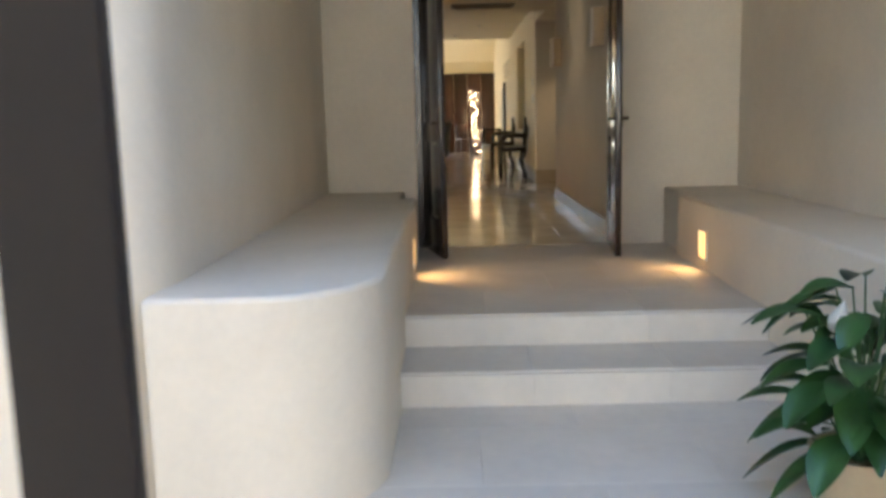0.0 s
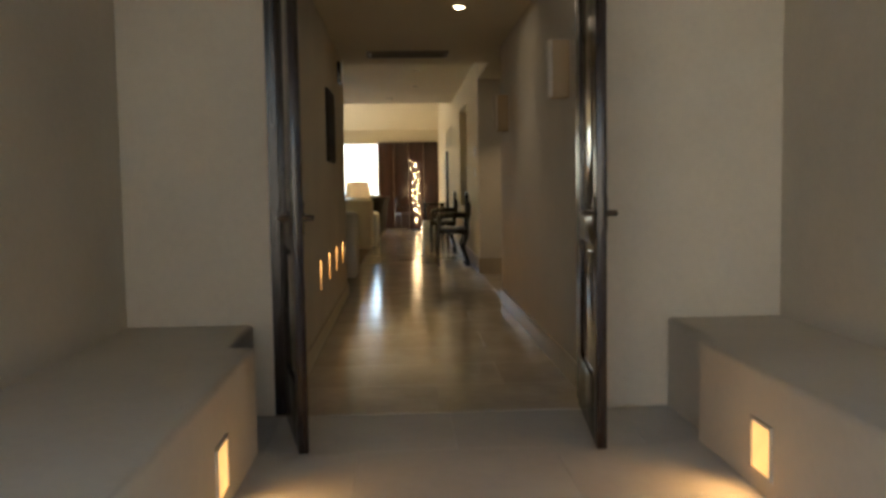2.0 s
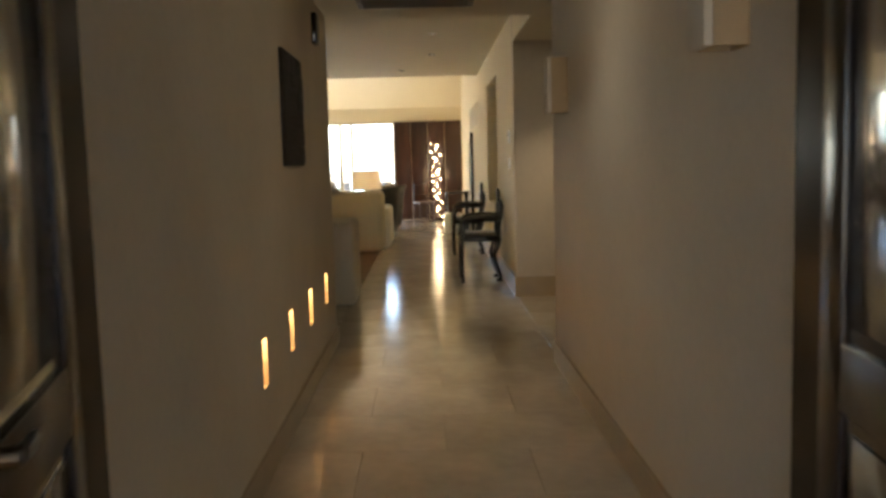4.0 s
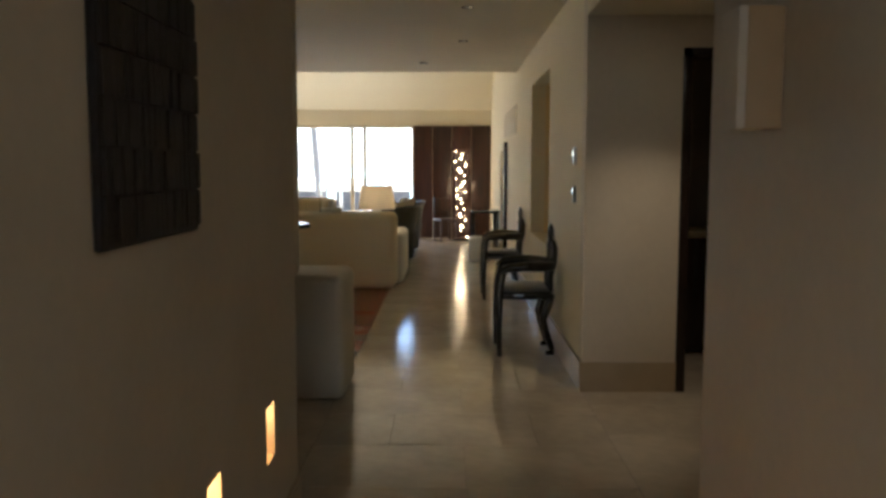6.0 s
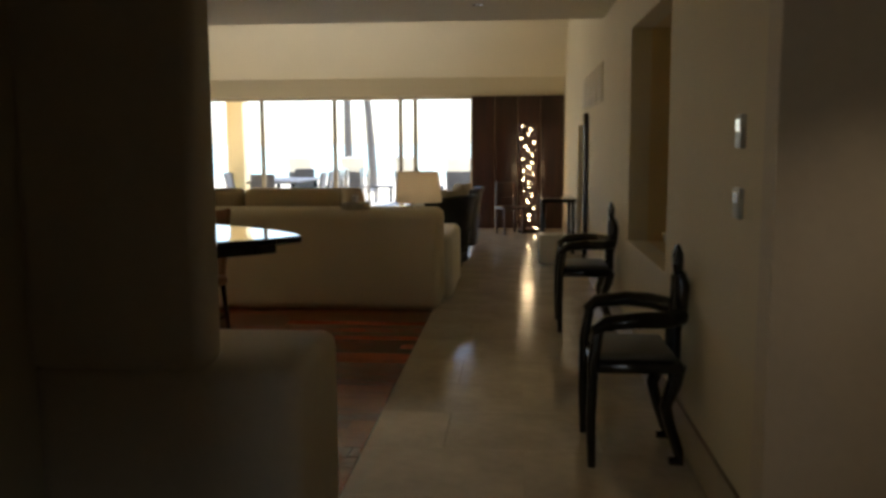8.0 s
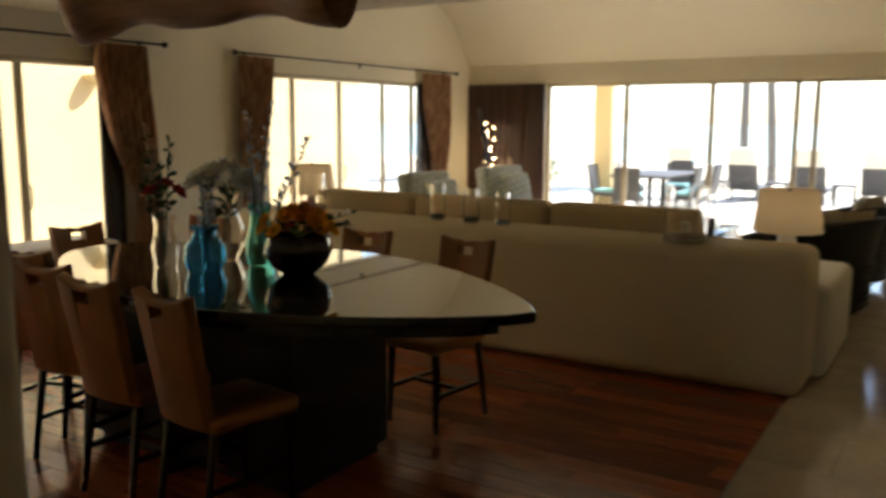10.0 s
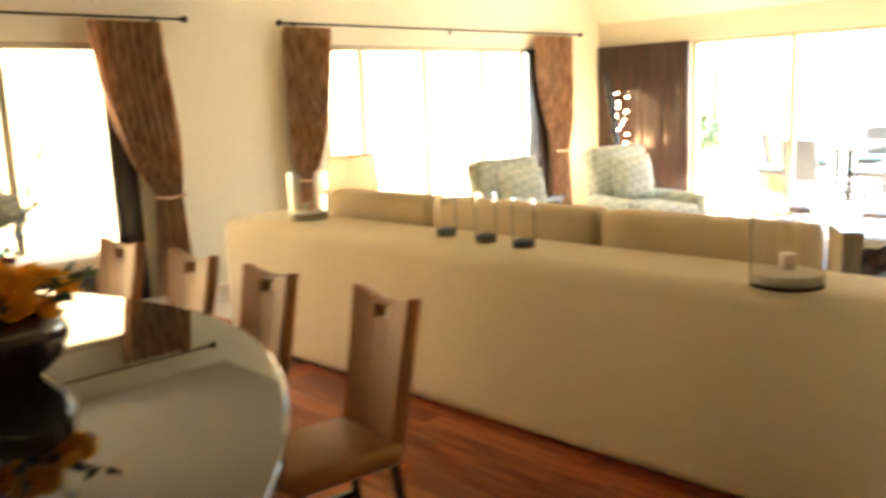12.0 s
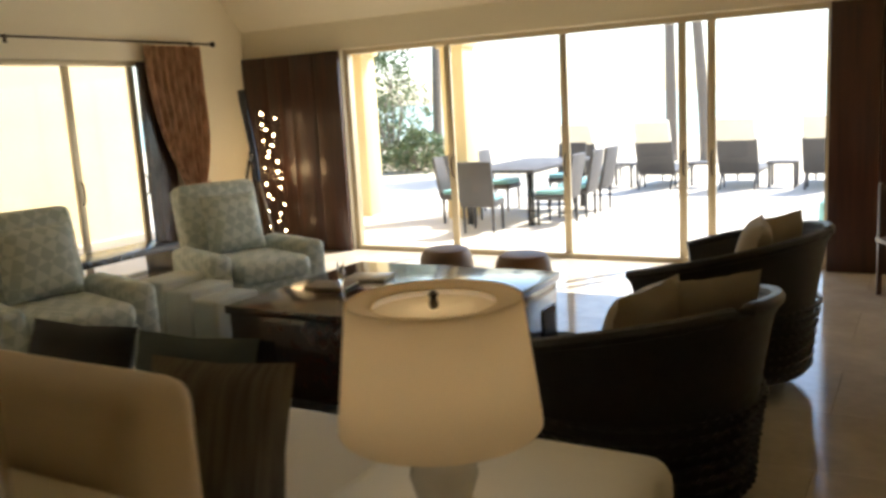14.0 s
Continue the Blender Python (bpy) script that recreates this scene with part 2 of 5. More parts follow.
def lathe(bm, prof, n=32, cx=0, cy=0, fn=None):
    rings = []
    for r, z in prof:
        ring = []
        for k in range(n):
            an = k * 2 * math.pi / n
            rr = r * (fn(an) if fn else 1)
            ring.append(bm.verts.new((cx + rr * math.cos(an), cy + rr * math.sin(an), z)))
        rings.append(ring)
    for a_, b_ in zip(rings, rings[1:]):
        for k in range(n):
            bm.faces.new((a_[k], a_[(k + 1) % n], b_[(k + 1) % n], b_[k]))
    return rings


def prism(bm, outline, z0, z1):
    lo = [bm.verts.new((x, y, z0)) for x, y in outline]
    hi = [bm.verts.new((x, y, z1)) for x, y in outline]
    n = len(outline)
    bm.faces.new(lo[::-1])
    bm.faces.new(hi)
    for k in range(n):
        bm.faces.new((lo[k], lo[(k + 1) % n], hi[(k + 1) % n], hi[k]))


def pillow(bm, w, h, d, m, n=12):
    """A stuffed cushion in the xz plane, w wide, h high, d thick."""
    for side in (1, -1):
        g = []
        for i in range(n + 1):
            row = []
            for j in range(n + 1):
                u, v = 2 * i / n - 1, 2 * j / n - 1
                pinch = 1 - 0.06 * (1 - abs(u)) * abs(v) - 0.06 * (1 - abs(v)) * abs(u)
                bulge = ((1 - u ** 4) * (1 - v ** 4)) ** 0.6
                row.append(bm.verts.new(m @ Vector((u * w / 2 * pinch, side * d / 2 * bulge + side * .004, v * h / 2 * pinch))))
            g.append(row)
        for i in range(n):
            for j in range(n):
                f = (g[i][j], g[i + 1][j], g[i + 1][j + 1], g[i][j + 1])
                bm.faces.new(f if side < 0 else f[::-1])
    bmesh.ops.remove_doubles(bm, verts=bm.verts, dist=0.009)


def part(name, bm, mat, parent=None, label="", smooth=True):
    me = bpy.data.meshes.new(name)
    bmesh.ops.recalc_face_normals(bm, faces=bm.faces)
    bm.to_mesh(me)
    bm.free()
    me.materials.append(mat)
    if smooth:
        me.polygons.foreach_set("use_smooth", [True] * len(me.polygons))
        me.set_sharp_from_angle(angle=radians(38))
    o = new(name, me)
    if parent is not None:
        o.parent = parent
    if label:
        o["label"] = label
    return o


def thing(name, label, category, group="", m=None):
    o = new(name)
    if m is not None:
        o.matrix_world = m
    return tagged(o, label, category, group)


def solid(name, bm, mat, label, category, group="", kind="", smooth=True):
    return tagged(part(name, bm, mat, None, "", smooth), label, category, group, kind)


def structure(name, boxes, mat, label="", bev=0.0):
    bm = bm_new()
    for b in boxes:
        box(bm, *b[:4], -.05 if b[4] == 0 else b[4], b[5], bev=bev)
    return tagged(part(name, bm, mat), label or name.replace("_", " "), "structure", "", "structure")

# ---------------------------------------------------------------- structure
FLOORZ = -0.012


def tiles(parent, x0, x1, y0, y1, sx, sy, z, mat, gap=0.0016, thick=0.012):
    """Stone tiles laid in running rows; alike tiles share a mesh."""
    made = {}
    j, y = 0, y0
    while y < y1 - 0.02:
        ye = min(y + sy, y1)
        x = x0 - (sx / 2 if j % 2 else 0)
        while x < x1 - 0.02:
            xa, xb = max(x, x0), min(x + sx, x1)
            if xb - xa > 0.03:
                w, d = round(xb - xa, 3), round(ye - y, 3)
                if (w, d) not in made:
                    bm = bm_new()
                    box(bm, gap / 2, w - gap / 2, gap / 2, d - gap / 2, -thick, 0, bev=0.0015, seg=1)
                    o = part("tile", bm, mat, parent, smooth=False)
                    made[(w, d)] = o.data
                else:
                    o = new("tile", made[(w, d)])
                    o.parent = parent
                o.location = (xa, y, z)
            x += sx
        y, j = y + sy, j + 1


floor = structure("floor", [(-.75, .98, 1.4, 6.4, -.2, FLOORZ), (-2.6, 3.3, 6.4, 8.3, -.2, FLOORZ), (-7.5, 1.2, 8.3, 20.8, -.2, FLOORZ), (.98, 3.3, 5.3, 6.4, -.2, FLOORZ), (1.2, 3.3, 8.3, 18.6, -.2, FLOORZ)], MARBLE, "polished cream marble floor")
landing = structure("porch_floor", [(-1.4, 2.0, -1.02, 1.4, -.4, FLOORZ), (-.63, 1.35, -1.5, -1.02, -.4, -.177), (-7, 7, -12, -1.5, -.6, -.342)], MARBLE_MATT, "honed cream stone porch floor with two steps")

structure("wall_hall_west", [(-.75, -.58, 1.6, 3.1, 0, 2.45), (-.75, -.58, 3.1, 6.25, .6, 2.45), (-.75, -.58, 3.1, 6.25, 0, .385),
                             *[(-.75, -.58, y0, y1, .385, .6) for y0, y1 in ((3.1, 3.4), (3.5, 4.12), (4.24, 4.84), (4.98, 5.62), (5.76, 6.25))]], PLASTER, "cream plastered hall wall with four lit slots")
bm = bm_new()
cyl(bm, (-.665, 6.25, 0), (-.665, 6.25, 2.45), .085, n=24)
tagged(part("wall_end", bm, PLASTER), "rounded plaster wall end", "structure", "", "structure")
structure("wall_hall_east", [(.98, 1.13, 1.6, 5.38, 0, 2.45)], PLASTER, "troweled plaster hall wall")
structure("wall_recess", [(1.13, 3.2, 5.23, 5.38, 0, 2.5), (3.2, 3.35, 5.23, 8.3, 0, 2.5), (1.01, 1.66, 8.15, 8.3, 0, 2.9), (1.66, 2.6, 8.15, 8.3, 2.27, 2.9), (2.6, 3.2, 8.15, 8.3, 0, 2.9)], PLASTER, "cream plaster walls of the side passage")
# the side room's dimness is put into the colour of these walls
structure("wall_side_room", [(3.2, 3.35, 8.3, 10.0, 0, 2.5), (1.16, 3.35, 10.0, 10.1, 0, 2.5)], DIMROOM, "side room walls toned dark for the room's shade")
structure("wall_west_passage", [(-2.6, -2.45, 5.0, 8.1, 0, 2.76), (-2.6, -.75, 5.0, 5.15, 0, 2.76)], PLASTER, "plaster wall of the west passage")
structure("wall_east", [(1.01, 1.16, 8.3, 10.17, 0, 4.3), (1.01, 1.16, 10.17, 11.83, 0, .8), (1.01, 1.16, 10.17, 11.83, 2.4, 4.3), (1.01, 1.16, 11.83, 15.65, 0, 4.3),
                        (1.01, 1.16, 15.65, 17.2, 1.78, 4.3), (1.01, 1.16, 17.2, 20.67, 0, 4.3), (1.01, 1.16, 8.15, 8.3, 2.9, 4.3)], CREAM, "cream painted living room wall")
structure("wall_recess_back", [(1.7, 1.8, 10.1, 11.95, 0, 2.6), (1.16, 1.7, 10.1, 10.17, 0, 2.6), (1.16, 1.7, 11.83, 11.95, 0, 2.6), (1.16, 1.7, 10.17, 11.83, .72, .8), (1.16, 1.7, 10.17, 11.83, 2.4, 2.6),
                               (2.2, 2.3, 15.5, 17.35, 0, 2.0), (1.16, 2.2, 15.55, 15.65, 0, 2.0), (1.16, 2.2, 17.2, 17.3, 0, 2.0), (1.16, 2.2, 15.65, 17.2, 1.78, 1.9)], OUTWALL, "ochre plaster recesses in the wall")
structure("wall_north", [(-7.6, -5.95, 20.69, 20.87, 0, 2.4), (-.62, 1.16, 20.69, 20.87, 0, 2.4), (-7.6, 1.16, 20.67, 20.87, 2.4, 2.75)], CREAM, "cream lintel wall over the glass doors")
structure("wall_west", [(-7.6, -7.44, 8.1, 9.2, 0, 4.4), (-7.6, -7.44, 9.2, 13.25, 2.34, 4.4), (-7.6, -7.44, 13.25, 15.5, 0, 4.4), (-7.6, -7.44, 15.5, 19.35, 2.36, 4.4), (-7.6, -7.44, 19.35, 20.87, 0, 4.4)], CREAM, "cream painted wall with two sliding window openings")
structure("wall_dining_south", [(-7.6, -1.5, 7.95, 8.1, 0, 2.78)], CREAM, "cream dining room wall")
bm = bm_new()
box(bm, -1.5, -.57, 7.9, 8.55, -.01, .816, bev=.06, seg=4)
tagged(part("half_wall", bm, PLASTER), "low rounded white plaster half wall", "structure", "", "structure")
bm = bm_new()
box(bm, -1.5, -.87, 7.88, 8.06, .8, 2.78, bev=.05, seg=4)
tagged(part("column", bm, PLASTER), "plaster column standing on the half wall", "structure", "", "structure")

# porch
structure("wall_porch_back", [(-1.6, -.6, 1.45, 1.6, 0, 3.2), (.97, 2.1, 1.45, 1.6, 0, 3.2), (-.6, .97, 1.45, 1.6, 2.22, 3.2)], PLASTER, "plaster porch wall around the doorway")
bm = bm_new()
out = [(-3.2, 1.6), (-3.2, -2.72)]
for k in range(13):
    an = radians(-90 + k * 90 / 12)
    out.append((-1.72 + .38 * math.cos(an), -2.34 + .38 * math.sin(an)))
prism(bm, out + [(-1.34, 1.6)], -.36, 3.2)
tagged(part("wall_porch_west", bm, PLASTER), "thick cream plaster porch wall", "structure", "", "structure")
structure("wall_porch_east", [(1.95, 2.15, -9, 1.6, -.36, 3.2)], PLASTER, "cream plaster porch wall")
structure("wall_court", [(-7.2, -7, -12, -3, -.36, 3.0), (7, 7.2, -12, -3, -.36, 3.0), (-7, 7, -12.2, -12, -.36, 3.0), (2.15, 7, -3.2, -3, -.36, 3.0), (-7, -3.2, -3.2, -3, -.36, 3.0)], PLASTER, "courtyard walls")
# out of view: low porch ceiling, and a court slab added to dim the daylight
structure("ceiling_porch", [(-3.2, 2.15, -2.7, 1.6, 2.45, 3.35), (-7, 7, -9.6, -4.9, 3.2, 3.35)], CREAM, "unseen porch ceiling and added court slab that cut the daylight")
# unseen wall, added to keep direct sun out of the courtyard
structure("wall_upper_facade", [(-7, 7, -2.9, -2.7, 2.45, 7.5)], PLASTER, "unseen plain wall added above the porch to block the sun")
structure("ceiling_hall", [(-.75, 1.13, 1.6, 6.4, 2.45, 2.9), (-2.6, -.75, 5.0, 6.4, 2.76, 2.9), (1.01, 3.35, 5.23, 8.15, 2.5, 2.9), (1.16, 3.35, 8.3, 10.1, 2.5, 2.9)], CREAM, "flat cream hall ceiling")
structure("ceiling_dining", [(-7.6, 1.01, 6.4, 14.0, 2.78, 2.92), (-7.6, 1.16, 13.94, 14.08, 2.92, 4.4)], CREAM, "flat cream dining ceiling")
# the vault over the living area: a slope rising from the lintel
bm = bm_new()
prof = [(20.69, 2.70), (20.45, 2.98), (20.1, 3.34), (19.7, 3.59), (19.26, 3.79), (18.6, 3.98), (17.8, 4.08), (16.8, 4.12), (14.0, 4.12)]
lo = [[bm.verts.new((x, y, z)) for y, z in prof] for x in (-7.5, 1.1)]
hi = [[bm.verts.new((x, y + .02, z + .15)) for y, z in prof] for x in (-7.5, 1.1)]
for k in range(len(prof) - 1):
    bm.faces.new((lo[0][k], lo[0][k + 1], lo[1][k + 1], lo[1][k]))
    bm.faces.new((hi[0][k], hi[1][k], hi[1][k + 1], hi[0][k + 1]))
tagged(part("ceiling_vault", bm, CREAM), "cream vaulted living room ceiling", "structure", "", "structure")
structure("roof", [(-7.6, 1.16, 13.9, 20.87, 4.3, 4.45), (-7.6, 1.16, 20.72, 20.87, 2.75, 4.4), (-2.6, 3.35, 1.6, 14.0, 2.95, 3.05), (-7.6, -2.6, 7.95, 14, 2.95, 3.05)], OUTWALL, "flat roof slab")
structure("baseboard", [(.962, .98, 1.6, 5.38, 0, .14), (-.58, -.562, 1.6, 6.25, 0, .12), (.995, 1.66, 8.132, 8.15, 0, .2), (.992, 1.01, 8.15, 15.6, 0, .2), (.992, 1.01, 17.25, 20.6, 0, .2)], BASEB, "beige stone skirting")

# benches in the porch
bm = bm_new()
out = [(-1.38, 1.44), (-1.38, -2.66)]
for k in range(9):
    an = radians(-90 + k * 90 / 8)
    out.append((-.605 - .42 + .42 * math.cos(an), -2.66 + .42 + .42 * math.sin(an)))
out += [(-.605, .83), (-.72, .83), (-.72, 1.44)]
prism(bm, out, -.36, .455)
bench = tagged(part("bench_wall", bm, PLASTER), "built-in cream plaster bench with rounded end", "bench", "", "structure")
m_ = bench.modifiers.new("bevel", 'BEVEL')
m_.width, m_.segments, m_.limit_method = .02, 3, 'ANGLE'
bm = bm_new()
prism(bm, [(1.97, 1.44), (1.36, 1.44), (1.36, .83), (1.305, .83), (1.305, -6.4), (1.97, -6.4)], -.36, .445)
bench = tagged(part("bench_wall", bm, PLASTER), "built-in cream plaster bench along the porch wall", "bench", "", "structure")
m_ = bench.modifiers.new("bevel", 'BEVEL')
m_.width, m_.segments, m_.limit_method = .02, 3, 'ANGLE'

# outdoors
structure("ground", [(-400, 400, 20.88, 46, -.5, -.06), (-40, -7.6, -14, 20.88, -.5, -.06), (3.4, 40, -14, 20.88, -.5, -.06)], SAND, "pale beach sand ground")
structure("water", [(-900, 900, 46, 1600, -1, -.15)], SEA, "turquoise sea reaching the horizon")
terrace = structure("pavement", [(-12, 6, 20.88, 29.5, -.2, -.024), (-10.6, -7.6, 8, 20.88, -.2, -.024)], TERR, "pale stone terrace")
structure("wall_garden", [(-10.75, -10.5, 6, 21.5, -.06, 3.6), (-10.75, -7.6, 7.6, 7.9, -.06, 3.2)], OUTWALL, "sunlit cream yellow garden wall")
structure("terrace_roof", [(-9.0, -5.75, 20.87, 23.85, 2.75, 2.95)], OUTWALL, "ochre terrace roof")
for cx in (-5.97, -7.75):
    bm = bm_new()
    box(bm, cx - .19, cx + .19, 23.42, 23.8, -.06, 2.76, bev=.02)
    box(bm, cx - .23, cx + .23, 23.38, 23.84, 2.5, 2.7, bev=.02)
    tagged(part("terrace_column", bm, OUTWALL), "yellow plaster terrace column", "column", "terrace columns", "structure")

# ---------------------------------------------------------------- porch and hall things
# entrance post beside the steps
bm = bm_new()
box(bm, -.805, -.68, -4.535, -4.5, -.342, 2.9, bev=.006)
solid("door_post", bm, POSTM, "dark brown stained timber door post on the porch", "post")


def door_leaf(hx, hy, fx, fy, label):
    L = math.hypot(fx - hx, fy - hy)
    root = thing("door_1", label, "door", "entrance door leaves", Matrix.Translation((hx, hy, 0)) @ Matrix.Rotation(math.atan2(fy - hy, fx - hx), 4, 'Z'))
    root["kind"] = "structure"
    H_ = 2.15
    for nm, b in (("stile", (0, .11, -.022, .022, .01, H_)), ("stile", (L - .11, L, -.022, .022, .01, H_)), ("rail", (.11, L - .11, -.022, .022, .01, .28)), ("rail", (.11, L - .11, -.022, .022, .86, .99)), ("rail", (.11, L - .11, -.022, .022, H_ - .13, H_))):
        bm = bm_new()
        box(bm, *b, bev=.005)
        part(nm, bm, DARKWOOD, root)
    for z0, z1 in ((.28, .86), (.99, H_ - .13)):
        bm = bm_new()
        box(bm, .11, L - .11, -.010, .010, z0, z1)
        box(bm, .14, L - .14, -.016, .016, z0 + .03, z1 - .03, bev=.006)
        part("panel", bm, BLACK, root, "glossy dark panel")
    for s in (1, -1):
        bm = bm_new()
        cyl(bm, (L - .055, s * .02, 1.0), (L - .055, s * .07, 1.0), .013)
        tube(bm, [(L - .055, s * .065, 1.0), (L - .09, s * .068, 1.0), (L - .14, s * .065, .998)], [.012, .011, .009])
        box(bm, L - .075, L - .035, s * .026 - .004, s * .026 + .004, .93, 1.07, bev=.003)
        part("door_handle", bm, BRONZE, root, "dark bronze lever handle")
    return root


door_leaf(.925, 1.43, .85, .69, "open dark wooden panelled entrance door leaf")
door_leaf(-.555, 1.43, -.40, .74, "open dark wooden entrance door leaf with bronze lever")
bm = bm_new()
box(bm, -.62, -.565, 1.41, 1.62, 0, 2.225)
box(bm, .935, .985, 1.41, 1.62, 0, 2.225)
box(bm, -.565, .935, 1.41, 1.62, 2.165, 2.225)
tagged(part("door_frame", bm, DARKWOOD), "dark wooden door frame", "door frame", "", "structure")


def bench_light(x, y, nx):
    root = thing("step_light", "recessed square step light glowing warm amber", "light", "porch step lights", pose(x, y, .165))
    bm = bm_new()
    box(bm, -.004, .004, -.075, .075, -.085, .085, bev=.003)
    part("lamp_panel", bm, NICHEGLOW, root)
    bm = bm_new()
    for b in ((-.007, .007, -.09, -.076, -.1, .1), (-.007, .007, .076, .09, -.1, .1), (-.007, .007, -.09, .09, .086, .1), (-.007, .007, -.09, .09, -.1, -.086)):
        box(bm, *b)
    part("frame", bm, PLASTER, root)
    lamp("step_lamp", 'SPOT', look((x + nx * .03, y, .2), (x + nx * .5, y, -.15)), 1.0, (1, .55, .2), cone=130, r=.05)


bench_light(1.303, .16, -1)
bench_light(-.603, .11, 1)
for y0, y1 in ((3.4, 3.5), (4.12, 4.24), (4.84, 4.98), (5.62, 5.76)):
    bm = bm_new()
    box(bm, -.72, -.70, y0 + .002, y1 - .002, .388, .597)
    solid("slot_light", bm, NICHEGLOW, "narrow recessed wall slot glowing warm amber", "light", "hall slot lights")
    lamp("slot_lamp", 'POINT', pose(-.64, (y0 + y1) / 2, .57), .12, (1, .6, .24), r=.02)


def sconce(y, z0, z1):
    root = thing("wall_sconce", "square cream plaster wall sconce", "sconce", "hall sconces", pose(.98, y, z0))
    h = z1 - z0
    bm = bm_new()
    box(bm, -.012, 0, -.06, .06, 0, h, bev=.004)
    part("backplate", bm, SCONCE, root)
    bm = bm_new()
    box(bm, -.125, -.1, -.07, .07, 0, h, bev=.006)
    part("front_plate", bm, PLASTER, root, "pale plaster front plate")
    for s in (-.07, .055):
        bm = bm_new()
        box(bm, -.1, -.012, s, s + .015, 0, h, bev=.003)
        part("side_plate", bm, SCONCE, root, "tan side plate")


sconce(4.83, 1.613, 1.93)
sconce(2.05, 1.613, 1.93)

bm = bm_new()
box(bm, -.58, -.56, 4.13, 4.76, 1.345, 1.94, bev=.006)
rng = random.Random(3)
for k in range(20):
    y = 4.14 + k * .031
    for j in range(6):
        z0 = 1.36 + j * .096
        d = rng.uniform(.003, .01)
        box(bm, -.56, -.56 + d, y, y + .028, z0, z0 + .09)
solid("wall_panel", bm, PICT, "dark woven relief art panel on the plaster wall", "artwork", smooth=False)
bm = bm_new()
box(bm, -.60, -.545, 5.45, 5.60, 2.14, 2.34, bev=.01)
solid("wall_speaker", bm, BLACK, "small black speaker high on the hall wall", "speaker")

root = thing("ceiling_vent", "dark slotted air vent in the hall ceiling", "vent", "", pose(.1, 5.75, 2.45))
bm = bm_new()
for b in ((-.4, .4, -.17, -.13, -.015, .0), (-.4, .4, .13, .17, -.015, 0), (-.4, -.36, -.13, .13, -.015, 0), (.36, .4, -.13, .13, -.015, 0)):
    box(bm, *b, bev=.003)
part("frame", bm, VENTM, root)
for k in range(7):
    bm = bm_new()
    box(bm, -.36, .36, -.002, .002, -.03, 0, m=pose(0, -.11 + k * .036, 0.005, 25))
    part("slat", bm, VENTM, root)
for x, y, z in ((.47, 3.6, 2.45), (1.45, 7.2, 2.5), (.25, 9.4, 2.78), (.25, 11.2, 2.78), (-.2, 13.0, 2.78), (-3, 13.0, 2.78)):
    root = thing("ceiling_downlight", "small round recessed ceiling downlight", "light", "recessed downlights", pose(x, y, z))
    bm = bm_new()
    lathe(bm, [(.032, -.002), (.05, -.004), (.052, 0)], 24)
    part("ring", bm, STEEL, root)
    bm = bm_new()
    lathe(bm, [(.0005, -.001), (.032, -.0015)], 24)
    part("lens", bm, DOWNGLOW if z < 2.6 else THERMO, root)

for z0, z1 in ((1.53, 1.66), (1.26, 1.38)):
    root = thing("wall_control", "small white plastic wall control with a pale display", "thermostat", "wall controls", pose(1.01, 8.58, z0))
    bm = bm_new()
    box(bm, -.02, 0, -.045, .045, 0, z1 - z0, bev=.005)
    part("housing", bm, THERMO, root)
    bm = bm_new()
    box(bm, -.0225, -.0195, -.03, .03, (z1 - z0) * .5, (z1 - z0) * .85)
    part("display", bm, STEEL, root)
# side door
bm = bm_new()
for b in ((1.64, 1.70, 8.13, 8.31, 0, 2.29), (2.56, 2.62, 8.13, 8.31, 0, 2.29), (1.64, 2.62, 8.13, 8.31, 2.23, 2.29)):
    box(bm, *b, bev=.004)
tagged(part("door_frame_side", bm, DARKWOOD), "dark wooden frame of an open doorway", "door frame", "", "structure")
root = thing("cabinet", "dark wooden cabinet in the dim side room", "cabinet", "", pose(2.15, 9.6, 0))
bm = bm_new()
box(bm, -.5, .5, -.25, .3, .02, .95, bev=.01)
part("body", bm, DARKWOOD, root)
bm = bm_new()
box(bm, -.54, .54, -.28, .33, .95, 1.0, bev=.008)
part("top", bm, BASEB, root)


